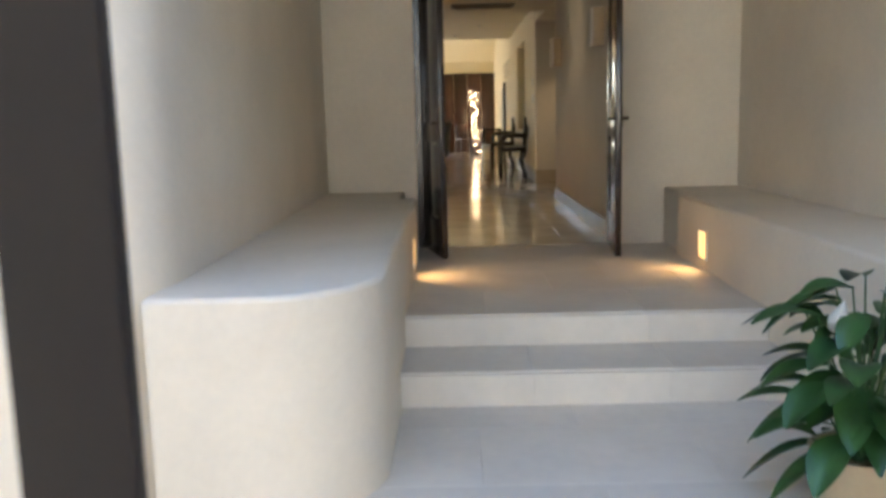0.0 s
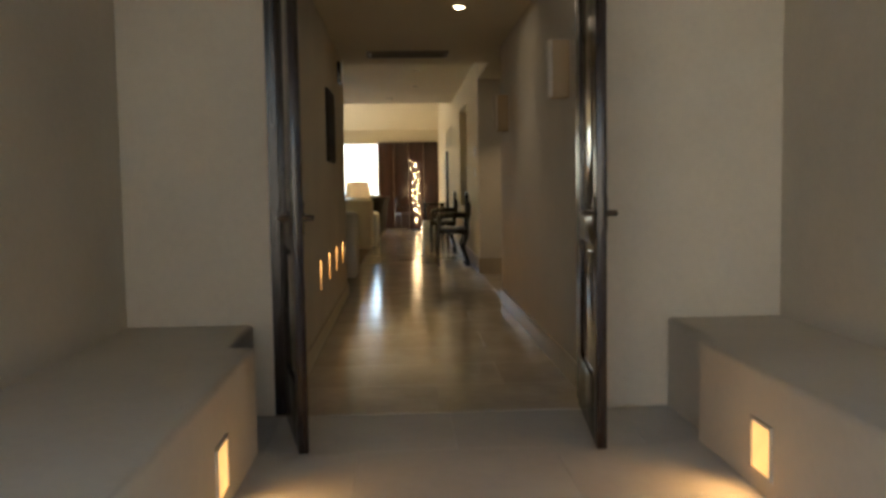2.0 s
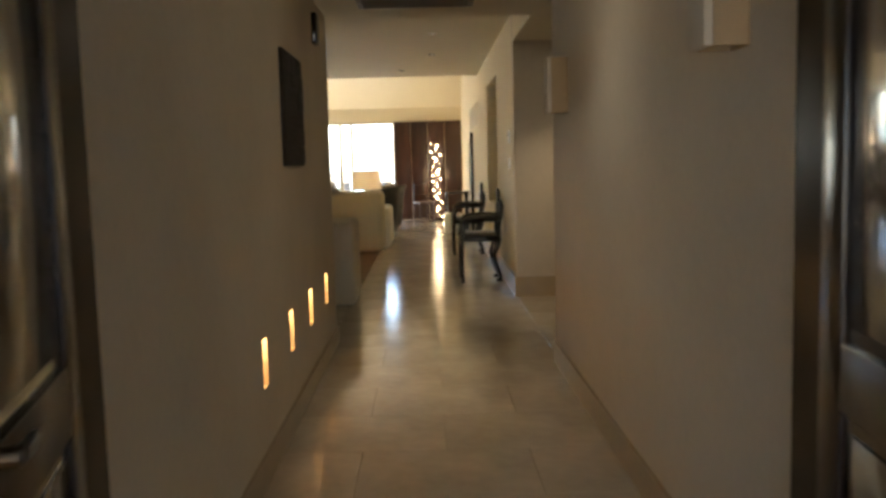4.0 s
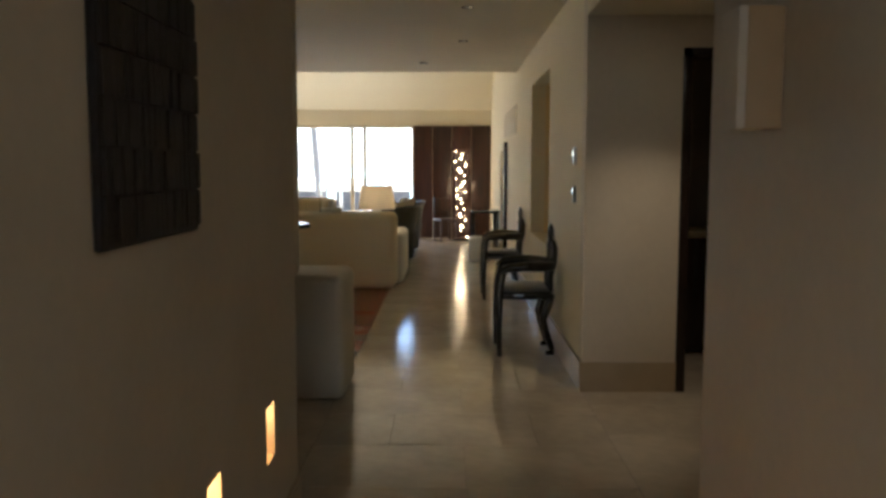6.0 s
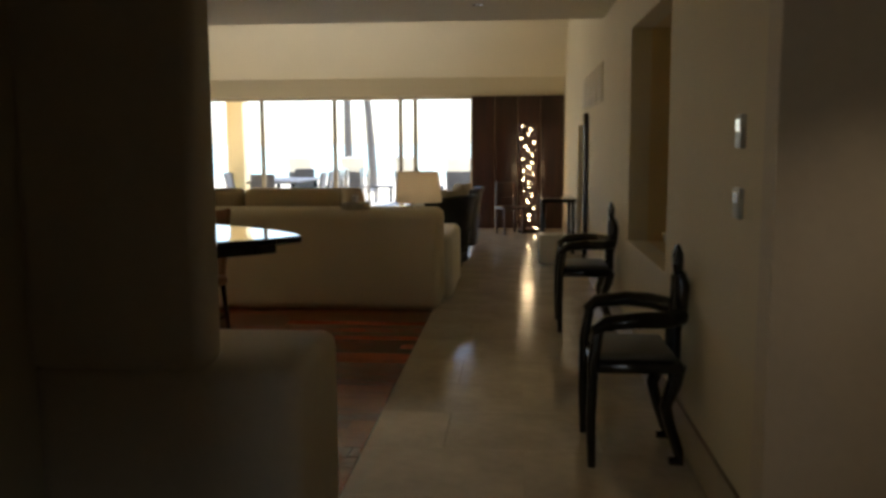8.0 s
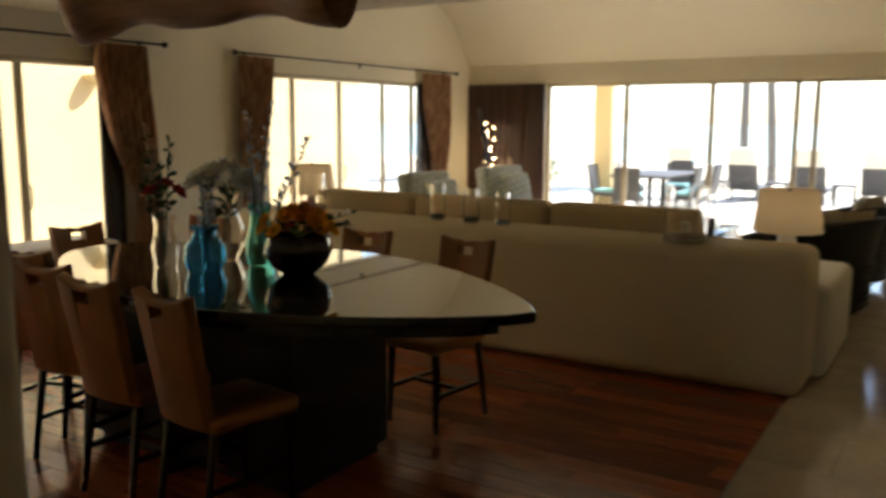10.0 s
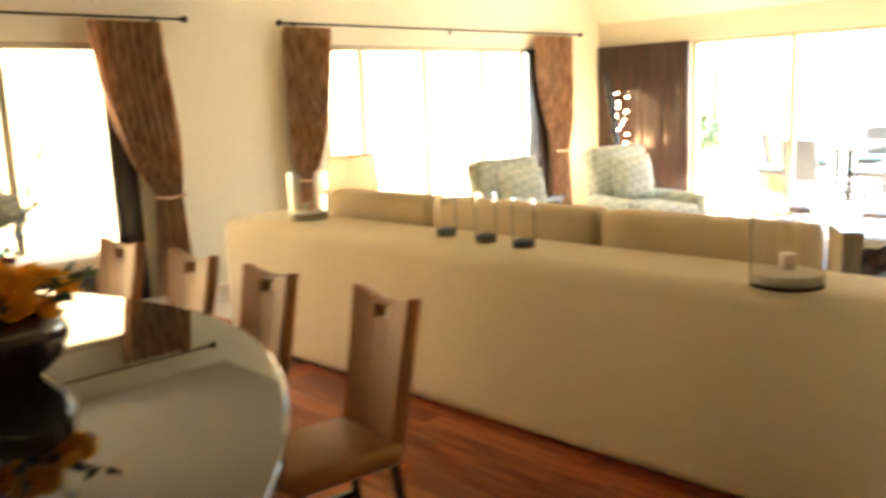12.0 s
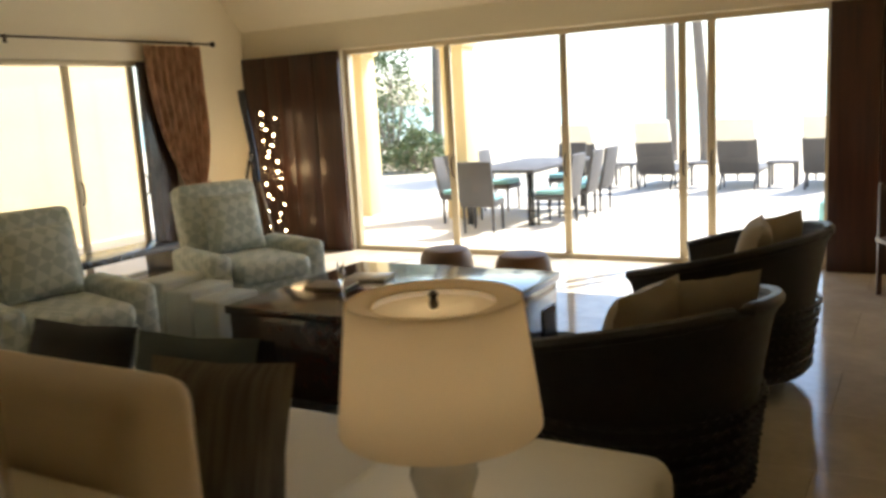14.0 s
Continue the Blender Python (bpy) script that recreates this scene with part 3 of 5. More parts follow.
# black sculpted armchairs along the wall
def art_chair(m):
    root = thing("armchair", "glossy black carved armchair with grey leather seat against the wall", "chair", "black carved armchairs", m)
    S = 1.14  # facing -x; back towards +x
    for s in (-1, 1):
        bm = bm_new()
        tube(bm, [(-.27, s * .25, 0), (-.28, s * .25, .2 * S), (-.27, s * .25, .46 * S), (-.24, s * .25, .60 * S)], [.026, .03, .036, .034])
        part("front_leg", bm, BLACK, root)
        bm = bm_new()
        tube(bm, [(.20, s * .19, .012), (.27, s * .19, .012), (.255, s * .19, .06), (.2, s * .195, .17 * S), (.17, s * .2, .26 * S), (.22, s * .2, .36 * S), (.24, s * .2, .44 * S)], [.022, .03, .034, .034, .04, .046, .05])
        part("back_leg", bm, BLACK, root)
        bm = bm_new()
        tube(bm, [(-.27, s * .25, .585 * S), (-.2, s * .275, .625 * S), (0, s * .285, .64 * S), (.15, s * .25, .635 * S), (.27, s * .12, .63 * S)], [.03, .036, .04, .042, .045])
        part("armrest", bm, BLACK, root)
    bm = bm_new()
    box(bm, -.28, .26, -.25, .25, .40 * S, .455 * S, bev=.02)
    part("seat_frame", bm, BLACK, root)
    bm = bm_new()
    box(bm, -.25, .22, -.225, .225, .45 * S, .485 * S, bev=.02, seg=3)
    part("seat", bm, LEATHERSEAT, root, "grey leather seat pad")
    bm = bm_new()
    tube(bm, [(.25, 0, .42 * S), (.25, 0, .55 * S), (.28, 0, .64 * S), (.285, 0, .74 * S), (.27, 0, .80 * S)], [.05, .05, .055, .06, .045])
    tube(bm, [(.27, 0, .79 * S), (.268, 0, .83 * S), (.265, 0, .88 * S), (.262, 0, .925 * S)], [.026, .035, .037, .012])
    part("backrest", bm, BLACK, root, "carved black back post with rounded knob")
    # shallow seat depth
    for c in root.children:
        c.data.transform(Matrix.Translation((.27, 0, 0)) @ Matrix.Diagonal((.8, 1, 1, 1)) @ Matrix.Translation((-.27, 0, 0)))
    return root


ch = art_chair(pose(.68, 9.46, 0))
copy_thing(ch, pose(.68, 12.4, 0))
# pale shelf with small objects in the recess
root = thing("basin", "white ceramic basin on a stone counter in the recess", "basin", "", pose(1.38, 11.2, .8))
bm = bm_new()
lathe(bm, [(.10, 0), (.19, .05), (.22, .12), (.205, .12), (.17, .06), (.001, .04)], 28)
part("bowl", bm, CERAMIC, root)
bm = bm_new()
tube(bm, [(.24, -.3, 0), (.24, -.3, .2), (.2, -.3, .24), (.1, -.3, .22)], .012)
part("tap", bm, STEEL, root)
for k in range(4):
    root = thing("wall_grille", "flat cream ventilation grille high on the wall", "vent", "wall grilles", pose(1.01, 13.9 + k * .62, 1.96))
    bm = bm_new()
    box(bm, -.012, 0, 0, .52, 0, .40, bev=.003)
    part("frame", bm, CREAM, root)
    for j in range(9):
        bm = bm_new()
        box(bm, -.02, -.01, .04, .48, .03 + j * .04, .05 + j * .04)
        part("slat", bm, ALU, root)
root = thing("console_table", "dark wooden console table against the wall", "table", "", pose(.72, 17.6, 0))
bm = bm_new()
box(bm, -.22, .27, -.5, .5, .72, .77, bev=.006)
part("top", bm, BLACK, root)
for x in (-.18, .23):
    for y in (-.45, .45):
        bm = bm_new()
        box(bm, x - .025, x + .025, y - .025, y + .025, 0, .72, bev=.004)
        part("leg", bm, BLACK, root)
bm = bm_new()
box(bm, .45, .80, 16.1, 16.5, 0, .38, bev=.02)
solid("floor_box", bm, CERAMIC, "white square floor box beside the wall", "box")
bm = bm_new()
box(bm, .955, 1.008, 15.5, 15.62, 0, 1.9, bev=.01)
solid("door_trim", bm, DARKWOOD, "dark wooden trim beside the doorway", "trim", kind="structure")


# string-light floor lamps
def fairy_lamp(x, y, h, r):
    root = thing("floor_lamp", "tall clear cylinder floor lamp filled with warm string lights", "lamp", "string light lamps", pose(x, y, 0))
    bm = bm_new()
    lathe(bm, [(r, .04), (r, h)], 24)
    o = part("cylinder", bm, PANE, root, "clear glass cylinder")
    bm = bm_new()
    lathe(bm, [(.001, .04), (r + .02, .04), (r + .02, 0), (.001, 0)], 24)
    part("base", bm, BLACK, root)
    rg = random.Random(int(h * 100))
    pts = []
    for k in range(26):
        an, z = k * 2.4 + rg.uniform(-.5, .5), .08 + (h - .12) * k / 25
        pts.append((math.cos(an) * r * rg.uniform(.4, .85), math.sin(an) * r * rg.uniform(.4, .85), z))
    bm = bm_new()
    tube(bm, pts, .003, 5)
    part("wire", bm, BRONZE, root)
    for p in pts:
        bm = bm_new()
        bmesh.ops.create_icosphere(bm, subdivisions=1, radius=rg.uniform(.009, .016), matrix=Matrix.Translation(p))
        part("bulb", bm, BULB, root)
    lamp("lamp_glow", 'POINT', pose(x, y, h * .55), 1.2, (1, .66, .32), r=.1)


fairy_lamp(.37, 20.0, 1.88, .17)
fairy_lamp(-6.8, 20.3, 1.75, .15)
# small sculpture stand and wooden side chair beside the lamp
root = thing("side_chair", "dark wooden side chair beside the string lamp", "chair", "", pose(.05, 19.75, 0, 0, 0, 25))
for x in (-.17, .17):
    for y in (-.17, .17):
        bm = bm_new()
        box(bm, x - .018, x + .018, y - .018, y + .018, 0, .9 if y > 0 else .45, bev=.004)
        part("leg", bm, REDWOOD, root)
bm = bm_new()
box(bm, -.2, .2, -.2, .2, .43, .47, bev=.01)
part("seat", bm, REDWOOD, root)
bm = bm_new()
box(bm, -.17, .17, .16, .19, .62, .88, bev=.01)
part("backrest", bm, REDWOOD, root)

# ---------------------------------------------------------------- windows


def sliding_wall(name, x0, x1, mull, z1, m, label, mat=ALU, panes=True):
    """Sliding glass doors in a local frame: x along, y depth, z up."""
    root = thing(name, label, "window", "", m)
    root["kind"] = "structure"
    bm = bm_new()
    for b in ((x0, x1, -.05, .05, z1 - .06, z1), (x0, x1, -.05, .05, 0, .05), (x0, x0 + .06, -.05, .05, .05, z1 - .06), (x1 - .06, x1, -.05, .05, .05, z1 - .06)):
        box(bm, *b, bev=.004)
    part("window_frame", bm, mat, root)
    for k, x in enumerate(mull):
        bm = bm_new()
        box(bm, x - .04, x + .04, -.035 + .03 * (k % 2), .0 + .03 * (k % 2), .05, z1 - .06, bev=.004)
        part("mullion", bm, mat, root)
        bm = bm_new()
        tube(bm, [(x + .012, -.035, .88), (x + .012, -.075, .92), (x + .012, -.08, 1.0), (x + .012, -.075, 1.08), (x + .012, -.035, 1.12)], .009, 8)
        part("handle", bm, BRONZE, root)
    xs = [x0 + .06, *mull, x1 - .06]
    for k in range(len(xs) - 1):
        bm = bm_new()
        box(bm, xs[k], xs[k + 1], .005, .011, .05, z1 - .06)
        o = part("pane", bm, PANE, root)
        o.visible_shadow = False
    return root


sliding_wall("window_1", -5.95, -.62, [-4.55, -3.19, -1.96, -1.69], 2.4, pose(0, 20.8, 0), "tall sliding glass doors with beige frames onto the terrace")
sliding_wall("window_2", 0, 3.85, [.55, 1.58, 2.6, 3.44], 2.36, pose(-7.52, 15.5, 0, 0, 0, 90), "sliding glass doors with beige frames to the garden")
sliding_wall("window_3", 0, 4.05, [.98, 1.94, 2.08, 3.02], 2.34, pose(-7.52, 9.2, 0, 0, 0, 90), "sliding glass doors with beige frames to the garden")


def shutters(x0, x1, n):
    root = thing("sliding_panel", "dark reddish wooden sliding panels beside the glass doors", "panel", "wooden wall panels", pose(0, 20.62, 0))
    w = (x1 - x0) / n
    for k in range(n):
        bm = bm_new()
        box(bm, x0 + k * w + .003, x0 + (k + 1) * w - .003, -.02, .04 - .012 * (k % 2), .01, 2.385, bev=.004)
        part("board", bm, REDWOOD, root)


shutters(-7.42, -5.93, 4)
shutters(-.64, 1.0, 4)
for y0, y1 in ((18.95, 19.35), (13.02, 13.27)):
    bm = bm_new()
    box(bm, -7.44, -7.40, y0, y1, .01, 2.34, bev=.004)
    solid("wall_panel_wood", bm, DARKWOOD, "narrow dark wooden panel beside the window", "panel", "side panels")


def curtain(y0, y1, tie, z1=2.52, ztie=.95):
    """A pleated drape gathered towards y=tie at ztie."""
    bm = bm_new()
    n, rows = 72, 30
    for off in (0,):
        g = []
        for j in range(rows + 1):
            z = z1 - (z1 - .02) * j / rows
            if z > ztie:
                f = ((z1 - z) / (z1 - ztie))
                w = 1 - .62 * f ** 1.6
            else:
                f = 1
                w = .38 + .22 * (ztie - z) / ztie
            sh = min(1, f) ** 1.6
            row = []
            for i in range(n + 1):
                u = i / n
                c = (1 - sh) * (y0 + u * (y1 - y0)) + sh * (tie + (u - .5) * (y1 - y0) * w)
                x = -7.33 + .045 * math.sin(u * 2 * math.pi * 8 + .5 * math.sin(z * 2)) * (1.15 - .3 * sh)
                row.append(bm.verts.new((x, c, z)))
            g.append(row)
        for j in range(rows):
            for i in range(n):
                bm.faces.new((g[j][i], g[j + 1][i], g[j + 1][i + 1], g[j][i + 1]))
    bmesh.ops.solidify(bm, geom=list(bm.faces), thickness=.006)
    root = thing("curtain", "brown striped silk curtain tied back beside the window", "curtain", "window curtains")
    part("drape", bm, CURTAIN, root)
    bm = bm_new()
    w = abs(y1 - y0) * .38 / 2 + .02
    tube(bm, [(-7.29, tie - w, ztie), (-7.27, tie, ztie - .02), (-7.29, tie + w, ztie)], .018, 8)
    part("tieback", bm, CURTAIN, root)


curtain(12.92, 13.6, 13.5)
curtain(14.94, 15.53, 15.08)
curtain(19.01, 19.85, 19.55)
for y0, y1 in ((8.9, 13.82), (14.87, 20.04)):
    root = thing("curtain_rod", "thin dark bronze curtain rod with ball ends", "curtain rod", "curtain rods", pose(-7.33, 0, 2.555))
    bm = bm_new()
    cyl(bm, (0, y0, 0), (0, y1, 0), .012)
    part("rod", bm, BRONZE, root)
    for y in (y0, y1):
        bm = bm_new()
        bmesh.ops.create_icosphere(bm, subdivisions=2, radius=.035, matrix=Matrix.Translation((0, y, 0)))
        part("finial", bm, BRONZE, root)
    for y in (y0 + .25, (y0 + y1) / 2, y1 - .25):
        bm = bm_new()
        cyl(bm, (-.11, y, 0), (0, y, 0), .009)
        box(bm, -.112, -.105, y - .02, y + .02, -.05, .03)
        part("bracket", bm, BRONZE, root)

# ---------------------------------------------------------------- dining area
TZ = 0.99


def table_outline(sh=0.0):
    up, dn = [], []
    for k in range(1, 40):
        s = k / 40
        ex = .75 if s < .5 else .75 - .27 * (s - .5) / .5
        hw = (.8 - sh) * math.sin(math.pi * s) ** ex
        x, cy = -1.18 - sh * 1.4 - (3.05 - 2.4 * sh) * s, 10.38 + .2 * s
        up.append((x, cy + hw))
        dn.append((x, cy - hw))
    return [(-1.18 - sh * 1.4, 10.38)] + up + [(-4.23 + sh, 10.58)] + dn[::-1]


root = thing("dining_table", "large black pointed oval dining table with glossy top", "table", "", pose(0, 0, 0))
bm = bm_new()
prism(bm, table_outline(), TZ - .045, TZ)
top = part("tabletop", bm, TABLETOP, root)
m_ = top.modifiers.new("bevel", 'BEVEL')
m_.width, m_.segments, m_.limit_method, m_.angle_limit = .012, 3, 'ANGLE', radians(60)
bm = bm_new()
prism(bm, table_outline(.12), TZ - .11, TZ - .047)
part("apron", bm, BLACK, root)
bm = bm_new()
box(bm, -3.75, -2.28, 10.16, 10.9, .06, TZ - .11, bev=.015)
part("pedestal", bm, PEDESTAL, root, "matt black box pedestal")
bm = bm_new()
box(bm, -3.71, -2.32, 10.2, 10.86, 0, .06, bev=.004)
part("plinth", bm, PEDESTAL, root)


def dining_chair(m):
    root = thing("dining_chair", "tan leather dining chair with dark legs and slotted back", "chair", "chairs round the dining table", m)
    # faces +y, back at -y
    bm = bm_new()
    box(bm, -.205, .205, -.2, .26, .46, .54, bev=.03, seg=3)
    part("seat", bm, LEATHER, root)
    bm = bm_new()
    mt = pose(0, -.2, .48, 10)
    # upright panel with a grip slot and raised top corners
    xs = [-.19, -.15, -.10, -.055, 0, .055, .10, .15, .19]
    for xa, xb in zip(xs, xs[1:]):
        slot = abs(xa + xb) / 2 < .056
        for z0, z1 in ((0, .475), (.525, None)) if slot else ((0, None),):
            vs = []
            for y in (-.03, .03):
                for x, top in ((xa, 0), (xb, 0), (xb, 1), (xa, 1)):
                    bow = .05 * (x / .19) ** 2
                    z = z0 if not top else (z1 if z1 else .552 + .6 * bow)
                    vs.append(bm.verts.new(mt @ Vector((x * (.90 + .10 * z / .55), y + .35 * bow, z))))
            for f in ((0, 1, 2, 3), (7, 6, 5, 4), (0, 4, 5, 1), (3, 2, 6, 7), (1, 5, 6, 2), (0, 3, 7, 4)):
                bm.faces.new([vs[i] for i in f])
    bmesh.ops.remove_doubles(bm, verts=bm.verts, dist=.0005)
    inner = [f for f in bm.faces if all(len(e.link_faces) > 2 for e in f.edges if abs(e.verts[0].co.x - e.verts[1].co.x) < .02) and abs(f.normal.x) > .9 and abs(f.calc_center_median().x) < .17 and (abs(f.calc_center_median().x) > .06 or abs(f.calc_center_median().x) < .052)]
    bmesh.ops.delete(bm, geom=inner, context='FACES_ONLY')
    o = part("backrest", bm, LEATHER, root)
    md = o.modifiers.new("bevel", 'BEVEL')
    md.width, md.segments, md.limit_method = .010, 2, 'ANGLE'
    for s in (-1, 1):
        bm = bm_new()
        tube(bm, [(s * .165, .21, .47), (s * .18, .22, 0)], [.022, .016], 8)
        part("leg", bm, BLACK, root)
        bm = bm_new()
        tube(bm, [(s * .165, -.17, .48), (s * .18, -.24, 0)], [.022, .016], 8)
        part("leg", bm, BLACK, root)
        bm = bm_new()
        box(bm, s * .173 - .01, s * .173 + .01, -.2, .23, .2, .225)
        part("stretcher", bm, BLACK, root)
    bm = bm_new()
    box(bm, -.17, .17, .0, .02, .2, .225)
    part("stretcher", bm, BLACK, root)
    return root


ch = dining_chair(pose(-2.45, 9.91, 0, 0, 0, -9))
for x, y, r in ((-3.02, 9.95, -2), (-3.6, 10.08, 6), (-4.12, 10.27, 14), (-2.33, 11.47, 172), (-3.05, 11.46, 177), (-3.72, 11.48, 181), (-4.42, 11.45, 186), (-4.52, 10.86, -90)):
    copy_thing(ch, pose(x, y, 0, 0, 0, r))

# bench under the window
root = thing("window_bench", "low dark wooden bench with cream cushions below the window", "bench", "", pose(-7.08, 11.7, 0))
bm = bm_new()
box(bm, -.3, .3, -1.0, 1.0, .0, .48, bev=.015)
part("base", bm, DARKWOOD, root)
for k in range(2):
    bm = bm_new()
    box(bm, -.32, .32, -1.0 + k, -.01 + k, .48, .59, bev=.04, seg=3)
    part("cushion", bm, SOFAFAB, root, "cream seat cushion")

# hanging canoe lamp
root = thing("pendant_lamp", "carved wooden dugout canoe pendant hanging over the table", "lamp", "", pose(-3.2, 10.52, 2.27))
CANOE = material("carved_teak", (.34, .17, .08), 0.45, color2=(.15, .07, .03), scale=4, stretch=(.6, 5, 5), bump=.15)
bm = bm_new()
rings = []
N, K = 28, 12
for i in range(N + 1):
    s = i / N * 2 - 1
    flare = 1 + .55 * max(0, abs(s) - .62) / .38
    hw = .125 * (1 - .35 * (1 - abs(s)) ** 1.2) * flare * (1 if abs(s) < .97 else .8)
    hh = .12 * flare * (1 - .35 * math.exp(-((abs(s) - .45) / .2) ** 2) * .6)
    ring = []
    for k in range(K + 1):
        an = math.pi + math.pi * k / K
        ring.append(bm.verts.new((s * .93, math.cos(an) * hw, .12 + math.sin(an) * hh * 1.5 + .05 * abs(s) ** 3)))
    for k in range(K, -1, -1):
        an = math.pi + math.pi * k / K
        ring.append(bm.verts.new((s * .90, math.cos(an) * (hw - .018), .12 + math.sin(an) * (hh * 1.5 - .025) + .05 * abs(s) ** 3)))
    rings.append(ring)
for a_, b_ in zip(rings, rings[1:]):
    for k in range(len(a_)):
        bm.faces.new((a_[k], a_[(k + 1) % len(a_)], b_[(k + 1) % len(a_)], b_[k]))
bm.faces.new(rings[0])
bm.faces.new(rings[-1])
part("hull", bm, CANOE, root)
for x in (-.45, .38, .46):
    bm = bm_new()
    cyl(bm, (x, 0, .1), (x, 0, .495), .006, n=8)
    part("hanger", bm, BRONZE, root)


# vases, bowl and flowers
def vase(x, y, prof, mat, label, flute=0):
    root = thing("vase", label, "vase", "", pose(x, y, TZ))
    bm = bm_new()
    lathe(bm, prof + [(max(r - .005, .002), z) for r, z in prof[::-1]], 28, fn=(lambda an: 1 + .05 * math.cos(flute * an)) if flute else None)
    part("glass_body", bm, mat, root)
    return root


def blossoms(root, name, mat, centre, spread, n, size, seed, up=.6):
    rg = random.Random(seed)
    for k in range(n):
        an, rr = rg.uniform(0, 6.28), spread * math.sqrt(rg.random())
        c = Vector(centre) + Vector((math.cos(an) * rr, math.sin(an) * rr, up * (spread - rr) + rg.uniform(-.02, .03)))
        bm = bm_new()
        ax = Vector((math.cos(an) * rr, math.sin(an) * rr, spread * .8)).normalized()
        q = ax.to_track_quat('Z', 'Y').to_matrix().to_4x4()
        for ringn, (cnt, tilt, sz) in enumerate(((4, 70, .55), (6, 45, .85), (7, 15, 1.0))):
            for p in range(cnt):
                M_ = Matrix.Translation(c) @ q @ Matrix.Rotation(p * 2 * math.pi / cnt + ringn, 4, 'Z') @ Matrix.Rotation(-radians(tilt), 4, 'Y')
                v = [M_ @ Vector(t) * 1 for t in ((0, 0, 0), (size * sz * .55, -size * sz * .42, .004), (size * sz, 0, .012), (size * sz * .55, size * sz * .42, .004))]
                bm.faces.new([bm.verts.new(t) for t in v])
        part(name, bm, mat, root, smooth=False)


def spray(root, base, tips, mat_leaf, seed, leaves=16, size=.05, name="stem"):
    rg = random.Random(seed)
    for tip in tips:
        b, t_ = Vector(base), Vector(tip)
        mid = (b + t_) / 2 + Vector((rg.uniform(-.03, .03), rg.uniform(-.03, .03), .03))
        pts = [b.lerp(mid, i / 5).lerp(mid.lerp(t_, i / 5), i / 5) for i in range(6)]
        bm = bm_new()
        tube(bm, pts, [.005, .0045, .004, .0035, .003, .002], 5)
        part(name, bm, STEM, root)
        bm = bm_new()
        for k in range(leaves):
            s = .35 + .65 * k / leaves
            p = pts[min(4, int(s * 5))].lerp(pts[min(5, int(s * 5) + 1)], s * 5 - int(s * 5))
            d = Vector((rg.uniform(-1, 1), rg.uniform(-1, 1), rg.uniform(.1, 1))).normalized()
            side = d.cross(Vector((rg.uniform(-1, 1), rg.uniform(-1, 1), .3))).normalized()
            L = size * rg.uniform(.6, 1.2) * (1.25 - s * .6)
            bm.faces.new([bm.verts.new(q_) for q_ in (p, p + d * L * .5 + side * L * .28, p + d * L, p + d * L * .5 - side * L * .28)])
        part("foliage", bm, mat_leaf, root, smooth=False)


bowl = thing("flower_bowl", "dark glazed ribbed bowl filled with orange and yellow roses", "flowers", "", pose(-2.55, 10.52, TZ))
bm = bm_new()
lathe(bm, [(.001, .004), (.07, 0), (.085, .01), (.14, .06), (.165, .12), (.15, .18), (.13, .2), (.115, .19), (.13, .12), (.001, .06)], 40, fn=lambda an: 1 + .035 * abs(math.sin(an * 6)))
part("bowl", bm, BOWL, bowl)
blossoms(bowl, "rose", ORANGE, (0, 0, .235), .17, 24, .055, 5)
blossoms(bowl, "rosebud", REDPETAL, (.02, .02, .23), .16, 5, .035, 6)
spray(bowl, (0, 0, .18), [(.26, .12, .25), (-.22, .1, .24), (.12, -.2, .25), (-.1, .24, .27), (.22, -.08, .24), (.2, .2, .3)], LEAF, 4, 10, .06)
v = vase(-2.86, 10.58, [(.001, .006), (.06, .0), (.075, .02), (.08, .12), (.055, .22), (.05, .28), (.065, .33)], TEALG, "teal glass vase with tall flowering stems")
spray(v, (0, 0, .05), [(.05, .05, .86), (.22, .15, .68), (-.08, .02, .8), (.1, -.08, .6), (-.15, .1, .55)], BLUEPETAL, 7, 34, .055)
v = vase(-2.99, 10.32, [(.001, .006), (.085, 0), (.105, .05), (.1, .13), (.06, .18), (.055, .2), (.075, .23)], BLUEG, "round cobalt blue glass vase")
spray(v, (0, 0, .04), [(.04, .03, .48), (-.08, .05, .45), (.06, -.06, .42)], BLUEPETAL, 8, 26, .06)
v = vase(-3.18, 10.62, [(.001, .006), (.09, 0), (.12, .08), (.125, .18), (.08, .27), (.075, .3), (.1, .36)], CLEAR, "clear glass vase with white lilies")
blossoms(v, "lily", WHITEPETAL, (0, 0, .40), .17, 16, .09, 11)
spray(v, (0, 0, .05), [(.12, .03, .5), (-.15, .05, .52), (.0, .12, .55)], LEAF, 9, 18, .08)
v = vase(-3.26, 10.30, [(.001, .006), (.06, 0), (.07, .1), (.05, .2), (.06, .27)], CLEAR, "clear glass vase with red and blue stems")
blossoms(v, "blossom", REDPETAL, (.02, .0, .36), .10, 6, .05, 12)
spray(v, (0, 0, .05), [(-.12, .0, .72), (-.03, .08, .66), (.05, -.05, .55), (-.22, .05, .5)], LEAF, 13, 30, .06)

